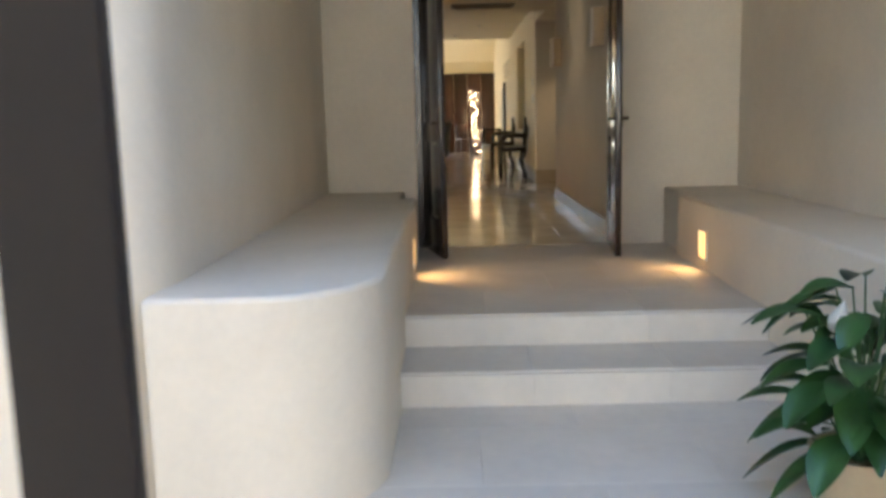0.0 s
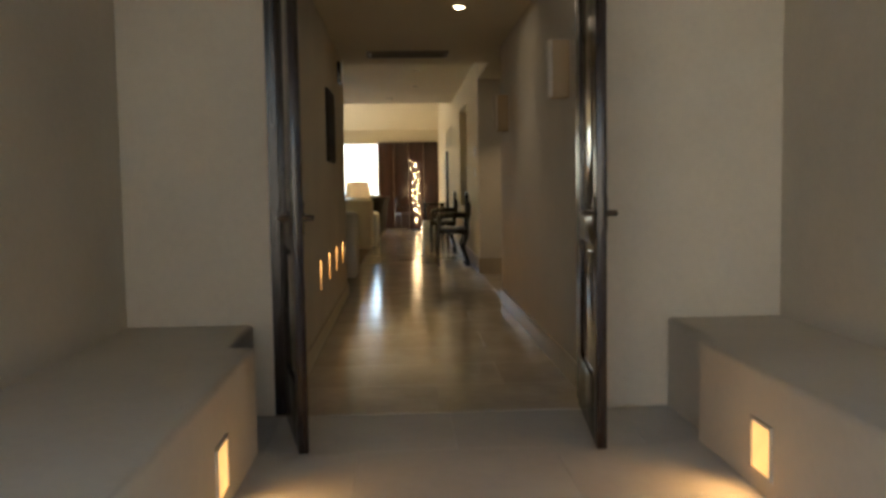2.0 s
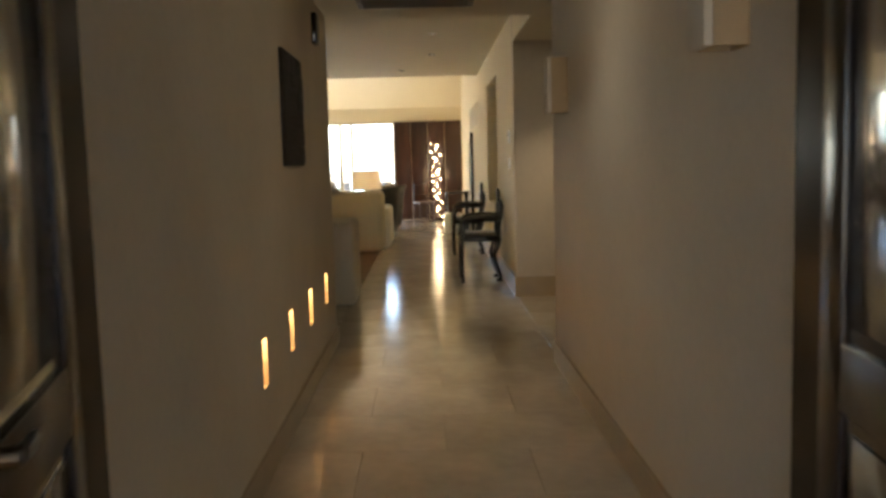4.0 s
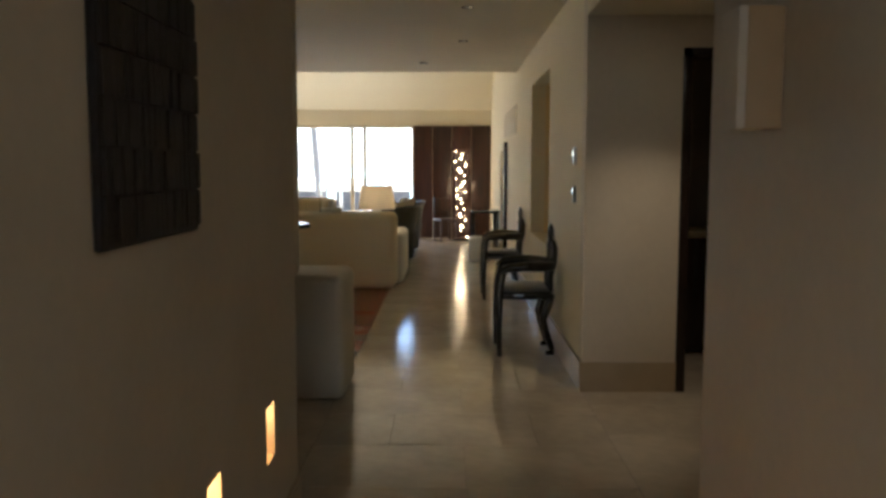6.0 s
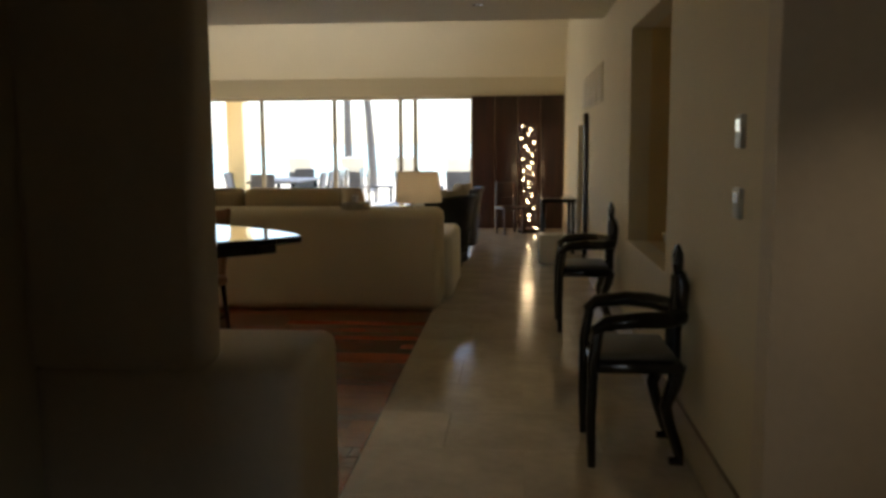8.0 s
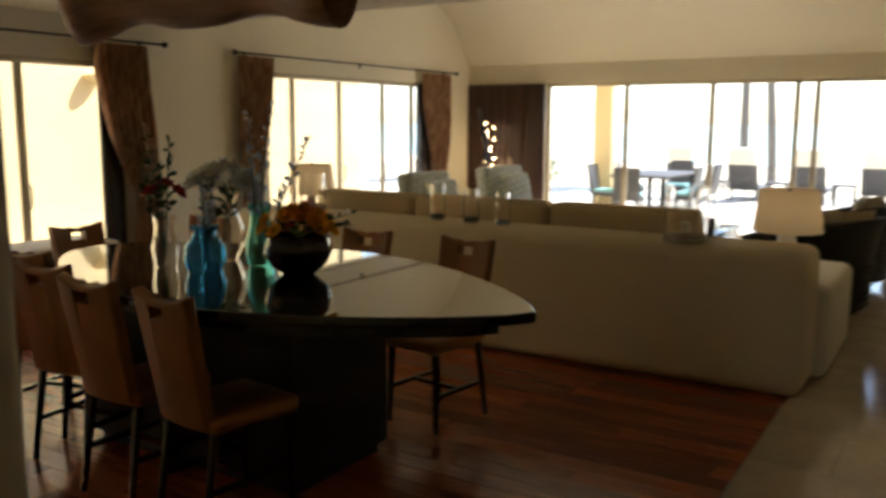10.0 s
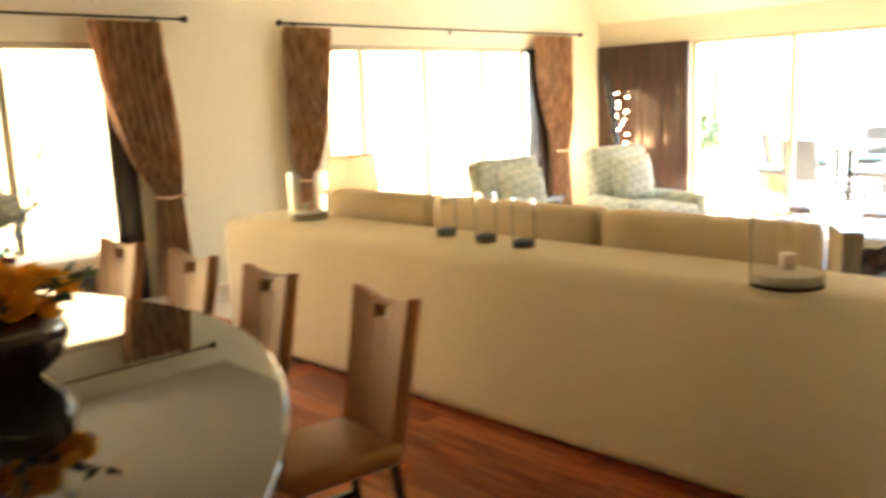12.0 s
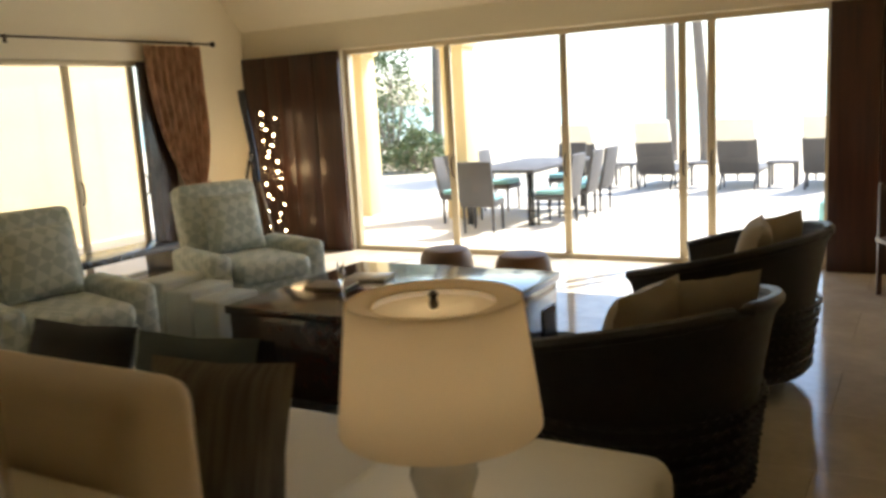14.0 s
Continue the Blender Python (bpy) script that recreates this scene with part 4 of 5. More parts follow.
# ---------------------------------------------------------------- living area
root = thing("sofa_wall", "long cream upholstered sofa back with rounded ledge", "sofa", "", pose(0, 0, 0))
bm = bm_new()
box(bm, -5.5, -.55, 12.95, 13.52, 0, .945, bev=.09, seg=6)
part("back_ledge", bm, SOFAFAB, root)
bm = bm_new()
box(bm, -1.32, -.47, 13.5, 14.75, 0, .66, bev=.08, seg=5)
part("end_platform", bm, WHITEFAB, root, "white upholstered end platform")
bm = bm_new()
box(bm, -5.5, -1.34, 13.5, 14.88, 0, .34, bev=.03)
part("seat_base", bm, SOFAFAB, root)
for x0, x1 in ((-5.0, -3.9), (-3.9, -2.6), (-2.6, -1.36)):
    bm = bm_new()
    box(bm, x0 + .01, x1 - .01, 13.54, 13.78, .5, 1.11, bev=.07, seg=4, m=None)
    part("back_cushion", bm, CUSHFAB, root)
    bm = bm_new()
    box(bm, x0 + .005, x1 - .005, 13.66, 14.94, .34, .53, bev=.06, seg=4)
    part("seat_cushion", bm, WHITEFAB, root)


def throw_pillow(x, y, z, w, h, rot, tilt, mat, label):
    bm = bm_new()
    pillow(bm, w, h, .16, Matrix.Identity(4))
    o = solid("throw_pillow", bm, mat, label, "cushion", "sofa cushions")
    o.matrix_world = pose(x, y, z, tilt, 0, rot)


throw_pillow(-1.66, 14.08, .76, .5, .5, 10, -16, OLIVE, "grey brown striped throw pillow on the sofa")
throw_pillow(-2.02, 14.32, .75, .52, .48, 6, -18, TEAL, "dark teal throw pillow on the sofa")
throw_pillow(-2.78, 14.44, .72, .58, .44, 4, -20, NAVY, "navy throw pillow on the sofa")
throw_pillow(-4.2, 14.0, .74, .5, .45, -6, -22, TEAL, "dark teal throw pillow on the sofa")
throw_pillow(-4.75, 13.98, .74, .46, .44, 10, -20, AQUA, "pale blue throw pillow on the sofa")


def table_lamp(x, y, z, k, label):
    root = thing("table_lamp", label, "lamp", "table lamps", pose(x, y, z))
    bm = bm_new()
    lathe(bm, [(.001, 0), (.085, 0), (.09, .02), (.075, .05), (.068, .11), (.085, .17), (.072, .22), (.058, .30), (.05, .36), (.001, .37)], 32)
    part("base", bm, CERAMIC, root, "white turned ceramic base")
    bm = bm_new()
    lathe(bm, [(.25, .30), (.212, .615), (.207, .615), (.245, .30)], 40)
    bm.verts.ensure_lookup_table()
    part("shade", bm, LINEN, root, "white linen drum shade")
    bm = bm_new()
    lathe(bm, [(.208, .607), (.15, .600), (.15, .604), (.208, .612)], 40)
    part("diffuser_ring", bm, LINEN, root)
    bm = bm_new()
    lathe(bm, [(.001, .585), (.15, .585), (.15, .588), (.001, .588)], 32)
    part("diffuser", bm, LINEN, root)
    bm = bm_new()
    lathe(bm, [(.008, .588), (.012, .60), (.008, .615), (.014, .625), (.001, .635)], 12)
    part("finial", bm, BRONZE, root)
    lamp("lamp_bulb", 'POINT', pose(x, y, z + .46), .3, (1, .92, .80), r=.04)


table_lamp(-.87, 14.06, .645, 1, "white table lamp with linen shade on the sofa end")
root = thing("side_table", "dark wooden side table behind the sofa end", "table", "", pose(-5.95, 14.5, 0))
bm = bm_new()
box(bm, -.3, .3, -.3, .3, .62, .66, bev=.008)
part("top", bm, DARKWOOD, root)
for x in (-.26, .26):
    for y in (-.26, .26):
        bm = bm_new()
        box(bm, x - .025, x + .025, y - .025, y + .025, 0, .62, bev=.004)
        part("leg", bm, DARKWOOD, root)
table_lamp(-5.85, 14.5, .66, 1, "white table lamp with linen shade on a side table")


def hurricane(x, y, r, h, label, fill, candle=True):
    root = thing("candle_holder", label, "candle holder", "glass candle holders", pose(x, y, .945))
    bm = bm_new()
    lathe(bm, [(.001, .0), (r, 0), (r, h), (r - .006, h), (r - .006, .012), (.001, .012)], 40)
    o = part("glass", bm, CLEAR, root, "clear glass cylinder")
    o.visible_shadow = False
    bm = bm_new()
    rg = lathe(bm, [(.001, .014), (r - .008, .014), (r - .008, h * .14), (r * .5, h * .17), (.001, h * .165)], 28)
    part("sand", bm, fill, root)
    if candle:
        bm = bm_new()
        lathe(bm, [(.001, h * .15), (.032, h * .15), (.033, h * .34), (.028, h * .345), (.001, h * .335)], 20)
        part("candle", bm, WAX, root)


hurricane(-1.36, 13.10, .145, .38, "large clear glass hurricane with sand and a white candle", SANDM)
hurricane(-4.82, 13.26, .14, .33, "large clear glass hurricane with sand and a white candle", SANDM)
for x, y, h in ((-3.44, 13.24, .30), (-3.11, 13.22, .27), (-2.82, 13.2, .26)):
    hurricane(x, y, .062, h, "small clear glass cylinder with grey blue sand", BLUESAND, False)


def lounge_chair(m):
    root = thing("lounge_chair", "pale green checked upholstered lounge chair", "armchair", "checked lounge chairs", m)
    # faces +x
    bm = bm_new()
    box(bm, -.42, .45, -.33, .33, .14, .42, bev=.03)
    part("base", bm, CHECK, root)
    bm = bm_new()
    box(bm, -.3, .5, -.3, .3, .40, .58, bev=.07, seg=4)
    part("seat_cushion", bm, CHECK, root)
    bm = bm_new()
    box(bm, -.12, .12, -.36, .36, 0, .82, bev=.07, seg=4, m=pose(-.42, 0, .34, 0, -12, 0))
    part("backrest", bm, CHECK, root)
    for s in (-1, 1):
        bm = bm_new()
        box(bm, -.42, .38, s * .42 - .09, s * .42 + .09, .14, .66, bev=.06, seg=4)
        part("arm", bm, CHECK, root)
    for x in (-.38, .38):
        for y in (-.4, .4):
            bm = bm_new()
            cyl(bm, (x, y, 0), (x, y, .15), .022, .03, 10)
            part("leg", bm, DARKWOOD, root)
    bm = bm_new()
    pillow(bm, .52, .5, .2, pose(-.24, 0, .82, 0, -14, 0) @ pose(0, 0, 0, 0, 0, 90))
    part("back_pillow", bm, CHECK, root, "loose checked back pillow")
    return root


ch = lounge_chair(pose(-4.72, 17.55, 0, 0, 0, -20))
copy_thing(ch, pose(-4.76, 15.78, 0, 0, 0, -14))
for k, (x, y, z) in enumerate(((-4.75, 16.72, .56), (-4.5, 16.74, .50), (-4.27, 16.76, .44))):
    bm = bm_new()
    box(bm, x - .14, x + .14, y - .22, y + .22, 0, z, bev=.025, seg=3)
    solid("nesting_ottoman", bm, CHECKPLAIN, "pale fabric covered nesting block table between the chairs", "ottoman", "nesting blocks")

root = thing("coffee_table", "large square espresso wood coffee table with cubbies drawn as dark sheets", "table", "", pose(-2.74, 16.75, 0))
bm = bm_new()
box(bm, -.8, .8, -.72, .72, .53, .58, bev=.006)
part("top", bm, COFFEEWOOD, root)
bm = bm_new()
box(bm, -.78, .78, -.7, .7, .04, .53, bev=.006)
part("body", bm, COFFEEWOOD, root)
# the body is solid: dark sheets on its faces paint the cubbies' inner shade
for s in (-.55, .55):
    bm = bm_new()
    box(bm, s - .1, s + .1, -.705, -.69, .1, .38)
    part("cubby", bm, CUBBYSHADE, root, "dark sheet for the shade in a cubby")
    bm = bm_new()
    box(bm, .775, .785, s - .1, s + .1, .1, .38)
    part("cubby", bm, CUBBYSHADE, root, "dark sheet for the shade in a cubby")
root = thing("champagne_flute", "clear champagne flute on the coffee table", "glass", "", pose(-2.88, 16.35, .58))
bm = bm_new()
lathe(bm, [(.034, 0), (.033, .004), (.005, .012), (.004, .09), (.012, .11), (.024, .16), (.026, .2), (.022, .24), (.020, .24), (.024, .2), (.021, .16), (.001, .115)], 24)
part("glass", bm, CLEAR, root)
for x, y, w, d, mt in ((-3.2, 16.65, .3, .22, TAUPE), (-3.1, 16.95, .28, .2, CERAMIC)):
    root = thing("book", "flat book lying on the coffee table", "book", "coffee table books", pose(x, y, .58, 0, 0, 12))
    bm = bm_new()
    box(bm, -w / 2, w / 2, -d / 2, d / 2, 0, .022, bev=.003)
    part("cover", bm, mt, root)
    bm = bm_new()
    box(bm, -w / 2 + .004, w / 2 + .001, -d / 2 + .004, d / 2 + .001, .004, .018)
    part("pages", bm, WAX, root)


def rattan(m):
    root = thing("rattan_chair", "dark woven rattan barrel chair with taupe cushions", "armchair", "rattan barrel chairs", m)
    # faces -x; the curved shell closes at +x
    bm = bm_new()
    n, rows = 56, 12
    vo, vi = [], []
    for i in range(n + 1):
        an = radians(-125 + 250 * i / n)
        back = .5 + .5 * math.cos(an)
        zt = .60 + .30 * back ** .8
        o_, i_ = [], []
        for j in range(rows + 1):
            z = .10 + (zt - .10) * j / rows
            rr = .50 + .10 * (j / rows) ** 1.5 + (.02 if j == rows else 0)
            o_.append(bm.verts.new((math.cos(an) * rr, math.sin(an) * rr, z)))
            i_.append(bm.verts.new((math.cos(an) * (rr - .045), math.sin(an) * (rr - .045), z)))
        vo.append(o_)
        vi.append(i_)
    for i in range(n):
        for j in range(rows):
            bm.faces.new((vo[i][j], vo[i + 1][j], vo[i + 1][j + 1], vo[i][j + 1]))
            bm.faces.new((vi[i][j], vi[i][j + 1], vi[i + 1][j + 1], vi[i + 1][j]))
        bm.faces.new((vo[i][rows], vo[i + 1][rows], vi[i + 1][rows], vi[i][rows]))
        bm.faces.new((vo[i][0], vi[i][0], vi[i + 1][0], vo[i + 1][0]))
    for g in (0, n):
        for j in range(rows):
            bm.faces.new((vo[g][j], vo[g][j + 1], vi[g][j + 1], vi[g][j]))
    part("shell", bm, WICKER, root)
    bm = bm_new()
    tube(bm, [(math.cos(radians(-125 + 250 * i / 30)) * .60, math.sin(radians(-125 + 250 * i / 30)) * .60, .61 + .30 * (.5 + .5 * math.cos(radians(-125 + 250 * i / 30))) ** .8) for i in range(31)], .03, 8)
    part("rim", bm, WICKER, root, "thick woven rim")
    # woven strands round the lower shell
    for j in range(7):
        bm = bm_new()
        z = .14 + j * .06
        rr = .512 + .10 * ((z - .1) / .7) ** 1.5
        tube(bm, [(math.cos(radians(-124 + 248 * i / 80)) * (rr + .006 * (-1) ** i), math.sin(radians(-124 + 248 * i / 80)) * (rr + .006 * (-1) ** i), z) for i in range(81)], .012, 5)
        part("strand", bm, WICKER, root)
    bm = bm_new()
    lathe(bm, [(.001, .30), (.50, .30), (.50, .36), (.001, .36)], 36)
    part("seat_frame", bm, WICKER, root)
    bm = bm_new()
    lathe(bm, [(.001, .36), (.45, .36), (.47, .40), (.46, .46), (.42, .49), (.001, .50)], 36)
    part("seat_cushion", bm, TAUPE, root)
    for an in (45, 135, 225, 315):
        bm = bm_new()
        c, s = math.cos(radians(an)) * .42, math.sin(radians(an)) * .42
        cyl(bm, (c, s, 0), (c, s, .3), .026, .03, 8)
        part("leg", bm, BLACK, root)
    for k, (x, y, r) in enumerate(((.25, .18, 72), (.24, -.2, 105))):
        bm = bm_new()
        pillow(bm, .5, .48, .17, pose(x, y, .76, -16, 0, r + 180) if k else pose(x, y, .74, 14, 0, r))
        part("pillow", bm, TAUPE, root)
    return root


ch = rattan(pose(-.95, 15.75, 0, 0, 0, -25))
copy_thing(ch, pose(-.92, 17.4, 0, 0, 0, -5))


def stool(m):
    root = thing("stool", "round brown leather drum stool on short legs", "stool", "leather stools", m)
    bm = bm_new()
    lathe(bm, [(.001, .17), (.15, .16), (.21, .22), (.235, .32), (.22, .42), (.19, .475), (.16, .485), (.001, .475)], 32)
    part("seat", bm, TANSTOOL, root)
    for an in range(4):
        c, s = math.cos(an * 1.57 + .8) * .13, math.sin(an * 1.57 + .8) * .13
        bm = bm_new()
        cyl(bm, (c, s, 0), (c, s, .19), .035, .05, 10)
        part("leg", bm, TANSTOOL, root)
    return root


st = stool(pose(-3.45, 18.6, 0))
copy_thing(st, pose(-2.68, 18.5, 0))
bm = bm_new()
NX, NY = 60, 60
g = [[bm.verts.new((-4.3 + 2.75 * i / NX, 15.0 + 3.0 * j / NY, .012 + .008 * noise.noise((i * .6, j * .6, 3)))) for j in range(NY + 1)] for i in range(NX + 1)]
for i in range(NX):
    for j in range(NY):
        bm.faces.new((g[i][j], g[i + 1][j], g[i + 1][j + 1], g[i][j + 1]))
bmesh.ops.solidify(bm, geom=list(bm.faces), thickness=.01)
solid("rug", bm, RUG, "blue grey textured rug under the coffee table", "rug")
root = thing("low_console", "low dark wooden console near the garden window", "table", "", pose(-6.75, 17.6, 0))
bm = bm_new()
box(bm, -.25, .25, -.9, .9, .40, .46, bev=.006)
part("top", bm, DARKWOOD, root)
for y in (-.84, .84):
    bm = bm_new()
    box(bm, -.23, .23, y - .04, y + .04, 0, .40, bev=.005)
    part("leg", bm, DARKWOOD, root)
# telescope in the corner
root = thing("telescope", "black telescope on a slim tripod in the corner", "telescope", "", pose(-6.62, 19.75, 0))
bm = bm_new()
tube(bm, [(.16, -.1, .95), (.07, -.03, 1.3), (-.09, .05, 1.85), (-.12, .07, 1.98)], [.035, .042, .048, .05], 12)
part("barrel", bm, BLACK, root)
for an in (0, 2.1, 4.2):
    bm = bm_new()
    tube(bm, [(0, 0, 1.3), (math.cos(an) * .32, math.sin(an) * .32, 0)], [.018, .012], 8)
    part("leg", bm, STEEL if an == 0 else BRONZE, root)
bm = bm_new()
tube(bm, [(.02, 0, 1.25), (.1, -.12, 1.22), (.16, -.15, 1.28)], [.03, .035, .02], 8)
part("mount", bm, BLACK, root)

# ---------------------------------------------------------------- terrace and garden


def patio_chair(m):
    root = thing("patio_chair", "grey brown wicker dining chair with aqua cushion", "chair", "terrace dining chairs", m)
    bm = bm_new()
    box(bm, -.23, .23, -.22, .24, .36, .44, bev=.015)
    part("seat_frame", bm, OUTWICKER, root)
    bm = bm_new()
    box(bm, -.22, .22, -.2, .23, .44, .50, bev=.02)
    part("cushion", bm, AQUA, root)
    bm = bm_new()
    box(bm, -.24, .24, -.025, .025, 0, .6, bev=.015, m=pose(0, -.22, .38, 10))
    part("backrest", bm, OUTWICKER, root)
    for x in (-.2, .2):
        for y in (-.2, .2):
            bm = bm_new()
            cyl(bm, (x, y, -.0), (x, y, .37), .018, .025, 8)
            part("leg", bm, OUTWICKER, root)
    return root


root = thing("patio_table", "dark outdoor dining table with pale top", "table", "", pose(-5.0, 23.9, -.024))
bm = bm_new()
box(bm, -.55, .55, -1.1, 1.1, .74, .79, bev=.01)
part("top", bm, OUTWICKER, root)
for x in (-.45, .45):
    for y in (-1.0, 1.0):
        bm = bm_new()
        box(bm, x - .04, x + .04, y - .04, y + .04, 0, .74, bev=.006)
        part("leg", bm, BLACK, root)
ch = patio_chair(pose(-5.0, 22.35, -.024, 0, 0, 8))
for x, y, r in ((-4.27, 23.15, 90), (-4.25, 23.85, 92), (-4.25, 24.5, 88), (-5.72, 23.1, -90), (-5.72, 24.4, -90), (-5.0, 25.35, 180)):
    copy_thing(ch, pose(x, y, -.024, 0, 0, r))


def lounger(m):
    root = thing("sun_lounger", "dark wicker sun lounger with a cream towel over its raised back", "lounger", "sun loungers", m)
    bm = bm_new()
    box(bm, -.32, .32, -.1, 1.4, .26, .33, bev=.02)
    part("frame", bm, OUTWICKER, root)
    bm = bm_new()
    box(bm, -.33, .33, -.03, .03, 0, .62, bev=.02, m=pose(0, -.08, .30, 22))
    part("backrest", bm, OUTWICKER, root)
    bm = bm_new()
    box(bm, -.31, .31, -.045, .045, .34, .98, bev=.03, m=pose(0, -.07, .32, 22))
    part("towel", bm, TOWEL, root, "cream towel")
    for x in (-.28, .28):
        for y in (-.3, .1, 1.3):
            bm = bm_new()
            cyl(bm, (x, y, 0), (x, max(y, -.05), .3), .02, n=8)
            part("leg", bm, OUTWICKER, root)
    return root


ch = lounger(pose(-4.06, 27.4, -.024))
for x in (-5.46, -2.66, -1.32, .1):
    copy_thing(ch, pose(x, 27.4, -.024))
for x in (-4.76, -3.36, -1.99, -.61):
    root = thing("patio_side_table", "small dark outdoor side table between loungers", "table", "terrace side tables", pose(x, 27.6, -.024))
    bm = bm_new()
    box(bm, -.25, .25, -.22, .22, .42, .46, bev=.006)
    part("top", bm, OUTWICKER, root)
    for a_ in (-.2, .2):
        for b_ in (-.18, .18):
            bm = bm_new()
            box(bm, a_ - .02, a_ + .02, b_ - .02, b_ + .02, 0, .42)
            part("leg", bm, OUTWICKER, root)
bm = bm_new()
box(bm, -.9, -.2, 22.4, 23.0, -.024, .42, bev=.05, seg=3)
solid("pouf", bm, AQUA, "aqua outdoor pouf on the terrace", "ottoman")


def palm(x, y, lean, h):
    root = thing("palm_tree", "slender leaning palm tree on the beach", "tree", "palm trees", pose(x, y, -.06))
    pts = [(lean * (k / 10) ** 1.4, 0, h * k / 10) for k in range(11)]
    bm = bm_new()
    tube(bm, pts, [.15 - .006 * k for k in range(11)], 12)
    part("trunk", bm, BARK, root)
    rg = random.Random(int(x * 10))
    bm = bm_new()
    for f in range(14):
        an = f * 2.4
        p0 = Vector(pts[-1])
        for k in range(16):
            s = k / 15
            c = p0 + Vector((math.cos(an) * 2.4 * s, math.sin(an) * 2.4 * s, .8 * s - 2.0 * s * s))
            for sd in (-1, 1):
                side = Vector((-math.sin(an), math.cos(an), -.5)) * sd * (.6 * (1 - s * .7))
                w = Vector((math.cos(an), math.sin(an), 0)) * .05
                bm.faces.new([bm.verts.new(q) for q in (c - w, c + w, c + side + w * 2)])
    part("crown", bm, BUSH, root, smooth=False)


palm(-12.4, 34, .3, 7)
palm(-5.55, 34, -.1, 8)
palm(-4.7, 34, -.7, 8)


def shrub(x, y, w, h, seed):
    root = thing("shrub", "green leafy shrub at the edge of the terrace", "shrub", "terrace shrubs", pose(x, y, -.06))
    rg = random.Random(seed)
    bm = bm_new()
    for k in range(7):
        tube(bm, [(0, 0, 0), (rg.uniform(-.3, .3) * w, rg.uniform(-.3, .3) * w, h * .5), (rg.uniform(-.45, .45) * w, rg.uniform(-.45, .45) * w, h * rg.uniform(.7, .95))], [.05, .03, .01], 6)
    part("trunk", bm, BARK, root)
    bm = bm_new()
    for k in range(2600):
        z = h * (rg.random() ** .8)
        rr = w * .55 * math.sqrt(rg.random()) * (1.1 - .75 * (z / h) ** 2)
        an = rg.uniform(0, 6.28)
        c = Vector((math.cos(an) * rr, math.sin(an) * rr, z))
        c += Vector(noise.noise_vector(c * 1.7)) * .35
        d = Vector((rg.uniform(-1, 1), rg.uniform(-1, 1), rg.uniform(-.5, .8))).normalized()
        s = d.cross(Vector((rg.uniform(-1, 1), rg.uniform(-1, 1), 1))).normalized()
        L = rg.uniform(.08, .16)
        bm.faces.new([bm.verts.new(q) for q in (c, c + d * L * .5 + s * L * .3, c + d * L, c + d * L * .5 - s * L * .3)])
    part("crown", bm, BUSH, root, smooth=False)


shrub(-13.0, 32.5, 2.2, 3.4, 1)
shrub(-14.4, 33.5, 3.2, 2.0, 2)
shrub(-11.8, 31.8, 1.8, .9, 3)
for y, z in ((15.2, 2.35), (16.0, 1.75), (17.6, 2.6)):
    bm = bm_new()
    lathe(bm, [(.001, 0), (.08, .03), (.14, .09), (.17, .13), (.16, .13), (.12, .09), (.001, .03)], 24)
    o = solid("garden_sconce", bm, OUTWALL, "half bowl plaster light on the garden wall", "sconce", "garden sconces")
    o.location = (-10.42, y, z - .1)
# peace lily beside the porch bench
root = thing("potted_plant", "peace lily with broad dark leaves and a white flower", "plant", "", pose(1.03, -2.62, -.342))
bm = bm_new()
lathe(bm, [(.001, 0), (.12, 0), (.16, .2), (.17, .22), (.15, .22), (.14, .19), (.001, .18)], 28)
part("pot", bm, BASEB, root)
rg = random.Random(21)
for k in range(78):
    an, rad, up = rg.uniform(0, 6.28), rg.uniform(.06, .34), rg.uniform(.22, .80)
    up = up * (1.05 - .5 * rad)
    b = Vector((rg.uniform(-.04, .04), rg.uniform(-.04, .04), .19))
    t0 = Vector((math.cos(an) * rad * .6, math.sin(an) * rad * .6, up))
    d = Vector((math.cos(an), math.sin(an), rg.uniform(-.45, .35))).normalized()
    L, W = rg.uniform(.17, .27), rg.uniform(.045, .07)
    s = d.cross(Vector((0, 0, 1))).normalized()
    u = s.cross(d)
    bm = bm_new()
    tube(bm, [b, b.lerp(t0, .5) + Vector((0, 0, .05)), t0], [.005, .004, .003], 5)
    grid = []
    for i in range(9):
        f = i / 8
        w = W * math.sin(math.pi * min(1, f * .92 + .06)) ** .8
        c = t0 + d * L * f - Vector((0, 0, 1)) * L * .35 * f * f
        grid.append([bm.verts.new(c + s * w * q + u * abs(q) * w * .35) for q in (-1, -.5, 0, .5, 1)])
    for i in range(8):
        for j in range(4):
            bm.faces.new((grid[i][j], grid[i + 1][j], grid[i + 1][j + 1], grid[i][j + 1]))
    part("leaf", bm, LEAF, root)
for x, y, z in ((-.12, -.02, .62), (.04, -.12, .74)):
    bm = bm_new()
    tube(bm, [(0, 0, .19), (x * .5, y * .5, .45), (x, y, z)], .004, 5)
    part("flower_stem", bm, STEM, root)
    bm = bm_new()
    lathe(bm, [(.004, 0), (.03, .03), (.034, .06), (.018, .1), (.002, .13)], 14)
    o = part("flower", bm, WHITEPETAL, root, "white spathe flower")
    o.matrix_basis = pose(x, y, z, 12, 8, 0)

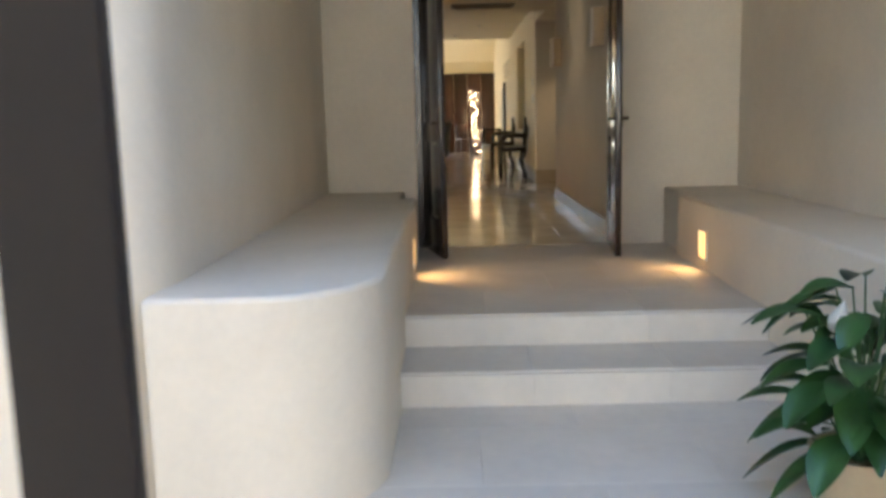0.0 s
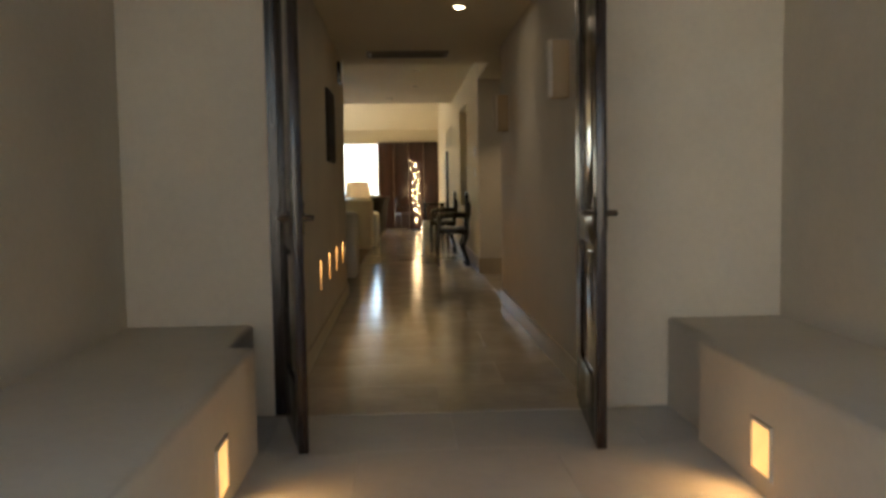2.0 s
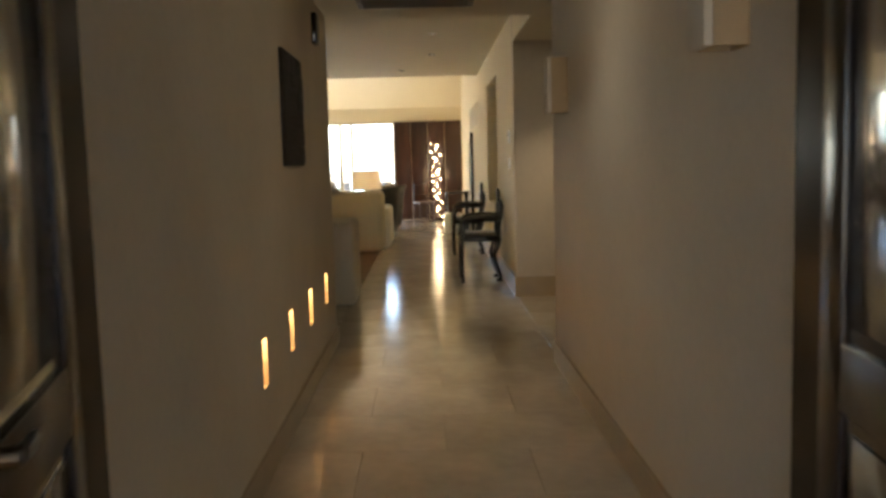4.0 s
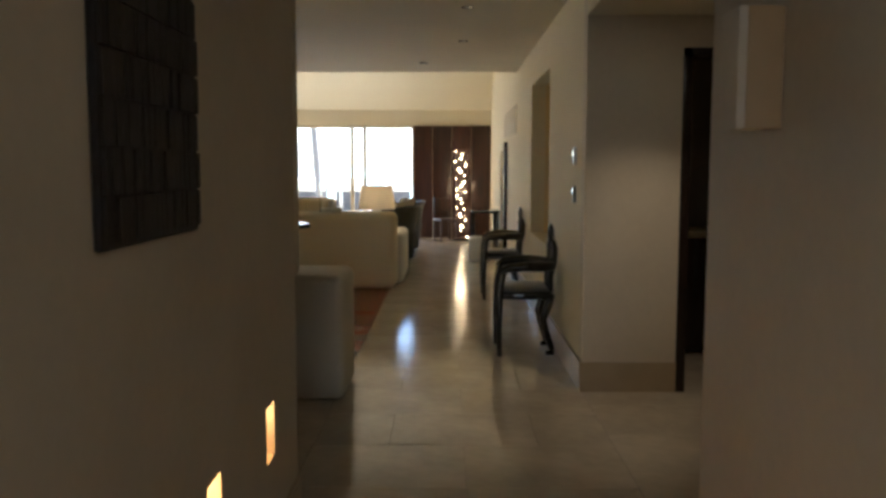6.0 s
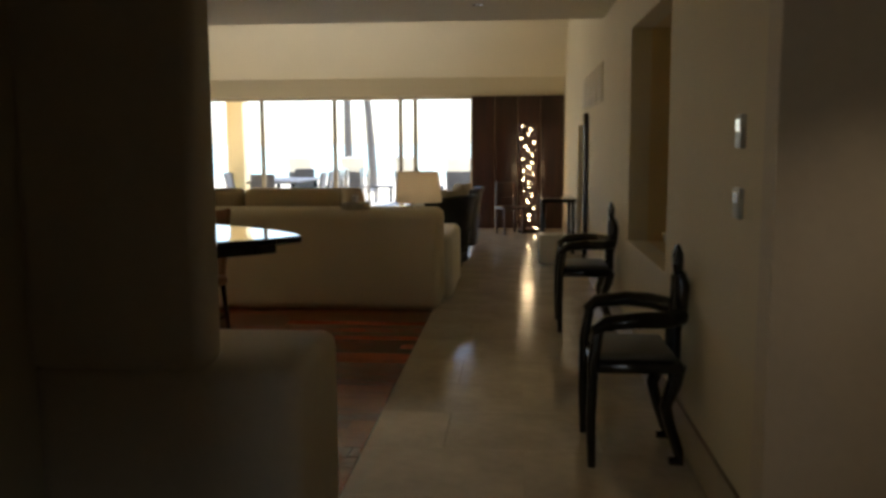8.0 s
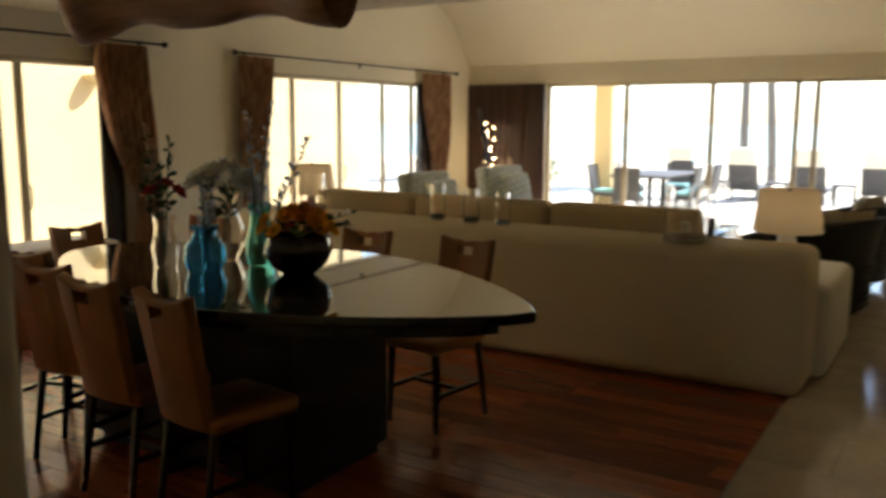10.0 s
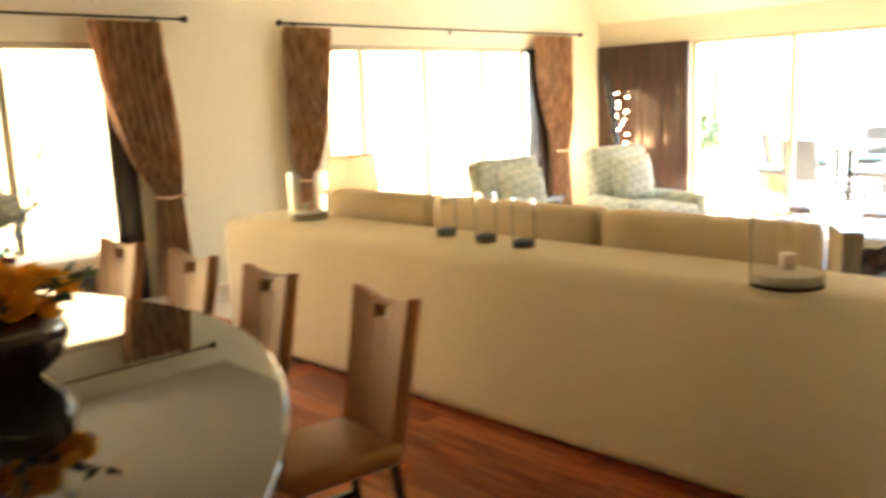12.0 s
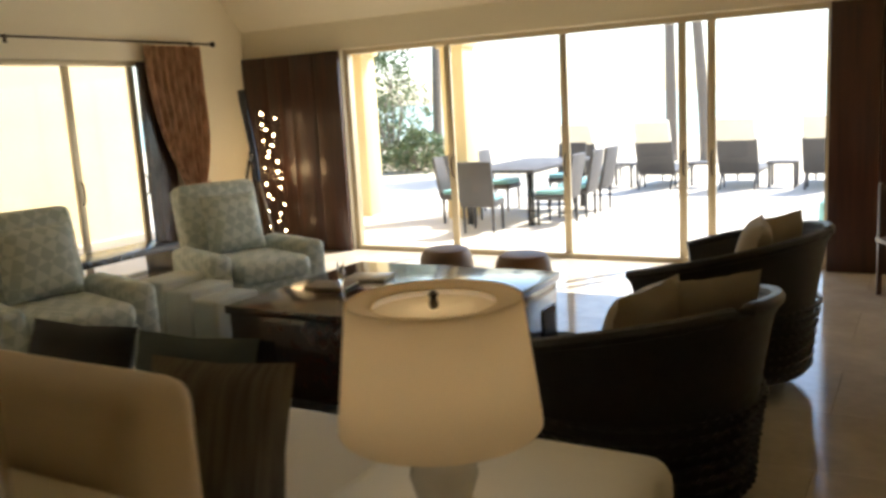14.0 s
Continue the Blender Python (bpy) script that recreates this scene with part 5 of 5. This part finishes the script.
# ---------------------------------------------------------------- floor pieces
tiles(floor, -.58, .98, 1.4, 6.4, .78, .57, 0, MARBLE)
tiles(floor, -.63, 1.01, 6.4, 13.3, .82, .6, 0, MARBLE)
tiles(floor, 1.01, 2.5, 5.4, 8.2, .8, .6, 0, MARBLE)
tiles(floor, -7.4, 1.0, 13.3, 20.75, .84, .74, 0, MARBLE)
tiles(floor, -2.4, -.63, 6.4, 8.4, .88, .67, 0, MARBLE)
tiles(floor, -7.4, -6.35, 8.4, 13.3, 1.05, .6, 0, MARBLE)
tiles(landing, -1.0, 1.5, -1.02, 1.4, .83, .6, 0, MARBLE_MATT)
tiles(landing, -.63, 1.31, -1.5, -1.02, .66, .48, -.165, MARBLE_MATT)
tiles(landing, -3.4, 1.31, -6.6, -1.5, .9, .6, -.33, MARBLE_MATT)
for y, z0, z1 in ((-1.04, -.165, -.012), (-1.52, -.33, -.177)):
    for k in range(3):
        bm = bm_new()
        box(bm, -.605 + k * .637, .031 + k * .637, y, y + .02, z0, z1, bev=.0015, seg=1)
        part("riser_slab", bm, MARBLE_MATT, landing, smooth=False)

wood = structure("floor_wood", [(-6.35, -.63, 8.4, 13.3, -.011, -.010)], DARKWOOD, "reddish mahogany plank floor of the dining area")
rg = random.Random(4)
shared = {}
y = 8.4
while y < 13.28:
    x = -6.35 - rg.uniform(0, 1.0)
    while x < -.64:
        L = rg.choice((1.2, 1.6, 2.0))
        xa, xb = max(x, -6.35), min(x + L, -.63)
        if xb - xa > .05:
            w = round(xb - xa, 2)
            if w not in shared:
                bm = bm_new()
                box(bm, .001, w - .001, .001, .1385, -.011, 0, bev=.0012, seg=1)
                o = part("plank", bm, PLANK, wood, smooth=False)
                shared[w] = o.data
            else:
                o = new("plank", shared[w])
                o.parent = wood
            o.location = (xa, y, .001)
        x += L
    y += .14
made = None
for i in range(20):
    for j in range(14):
        if made is None:
            bm = bm_new()
            box(bm, .002, .598, .002, .598, -.02, 0, bev=.003, seg=1)
            o = part("paver", bm, TERR, terrace, smooth=False)
            made = o.data
        else:
            o = new("paver", made)
            o.parent = terrace
        o.location = (-9.0 + i * .6, 20.9 + j * .6, -.004)
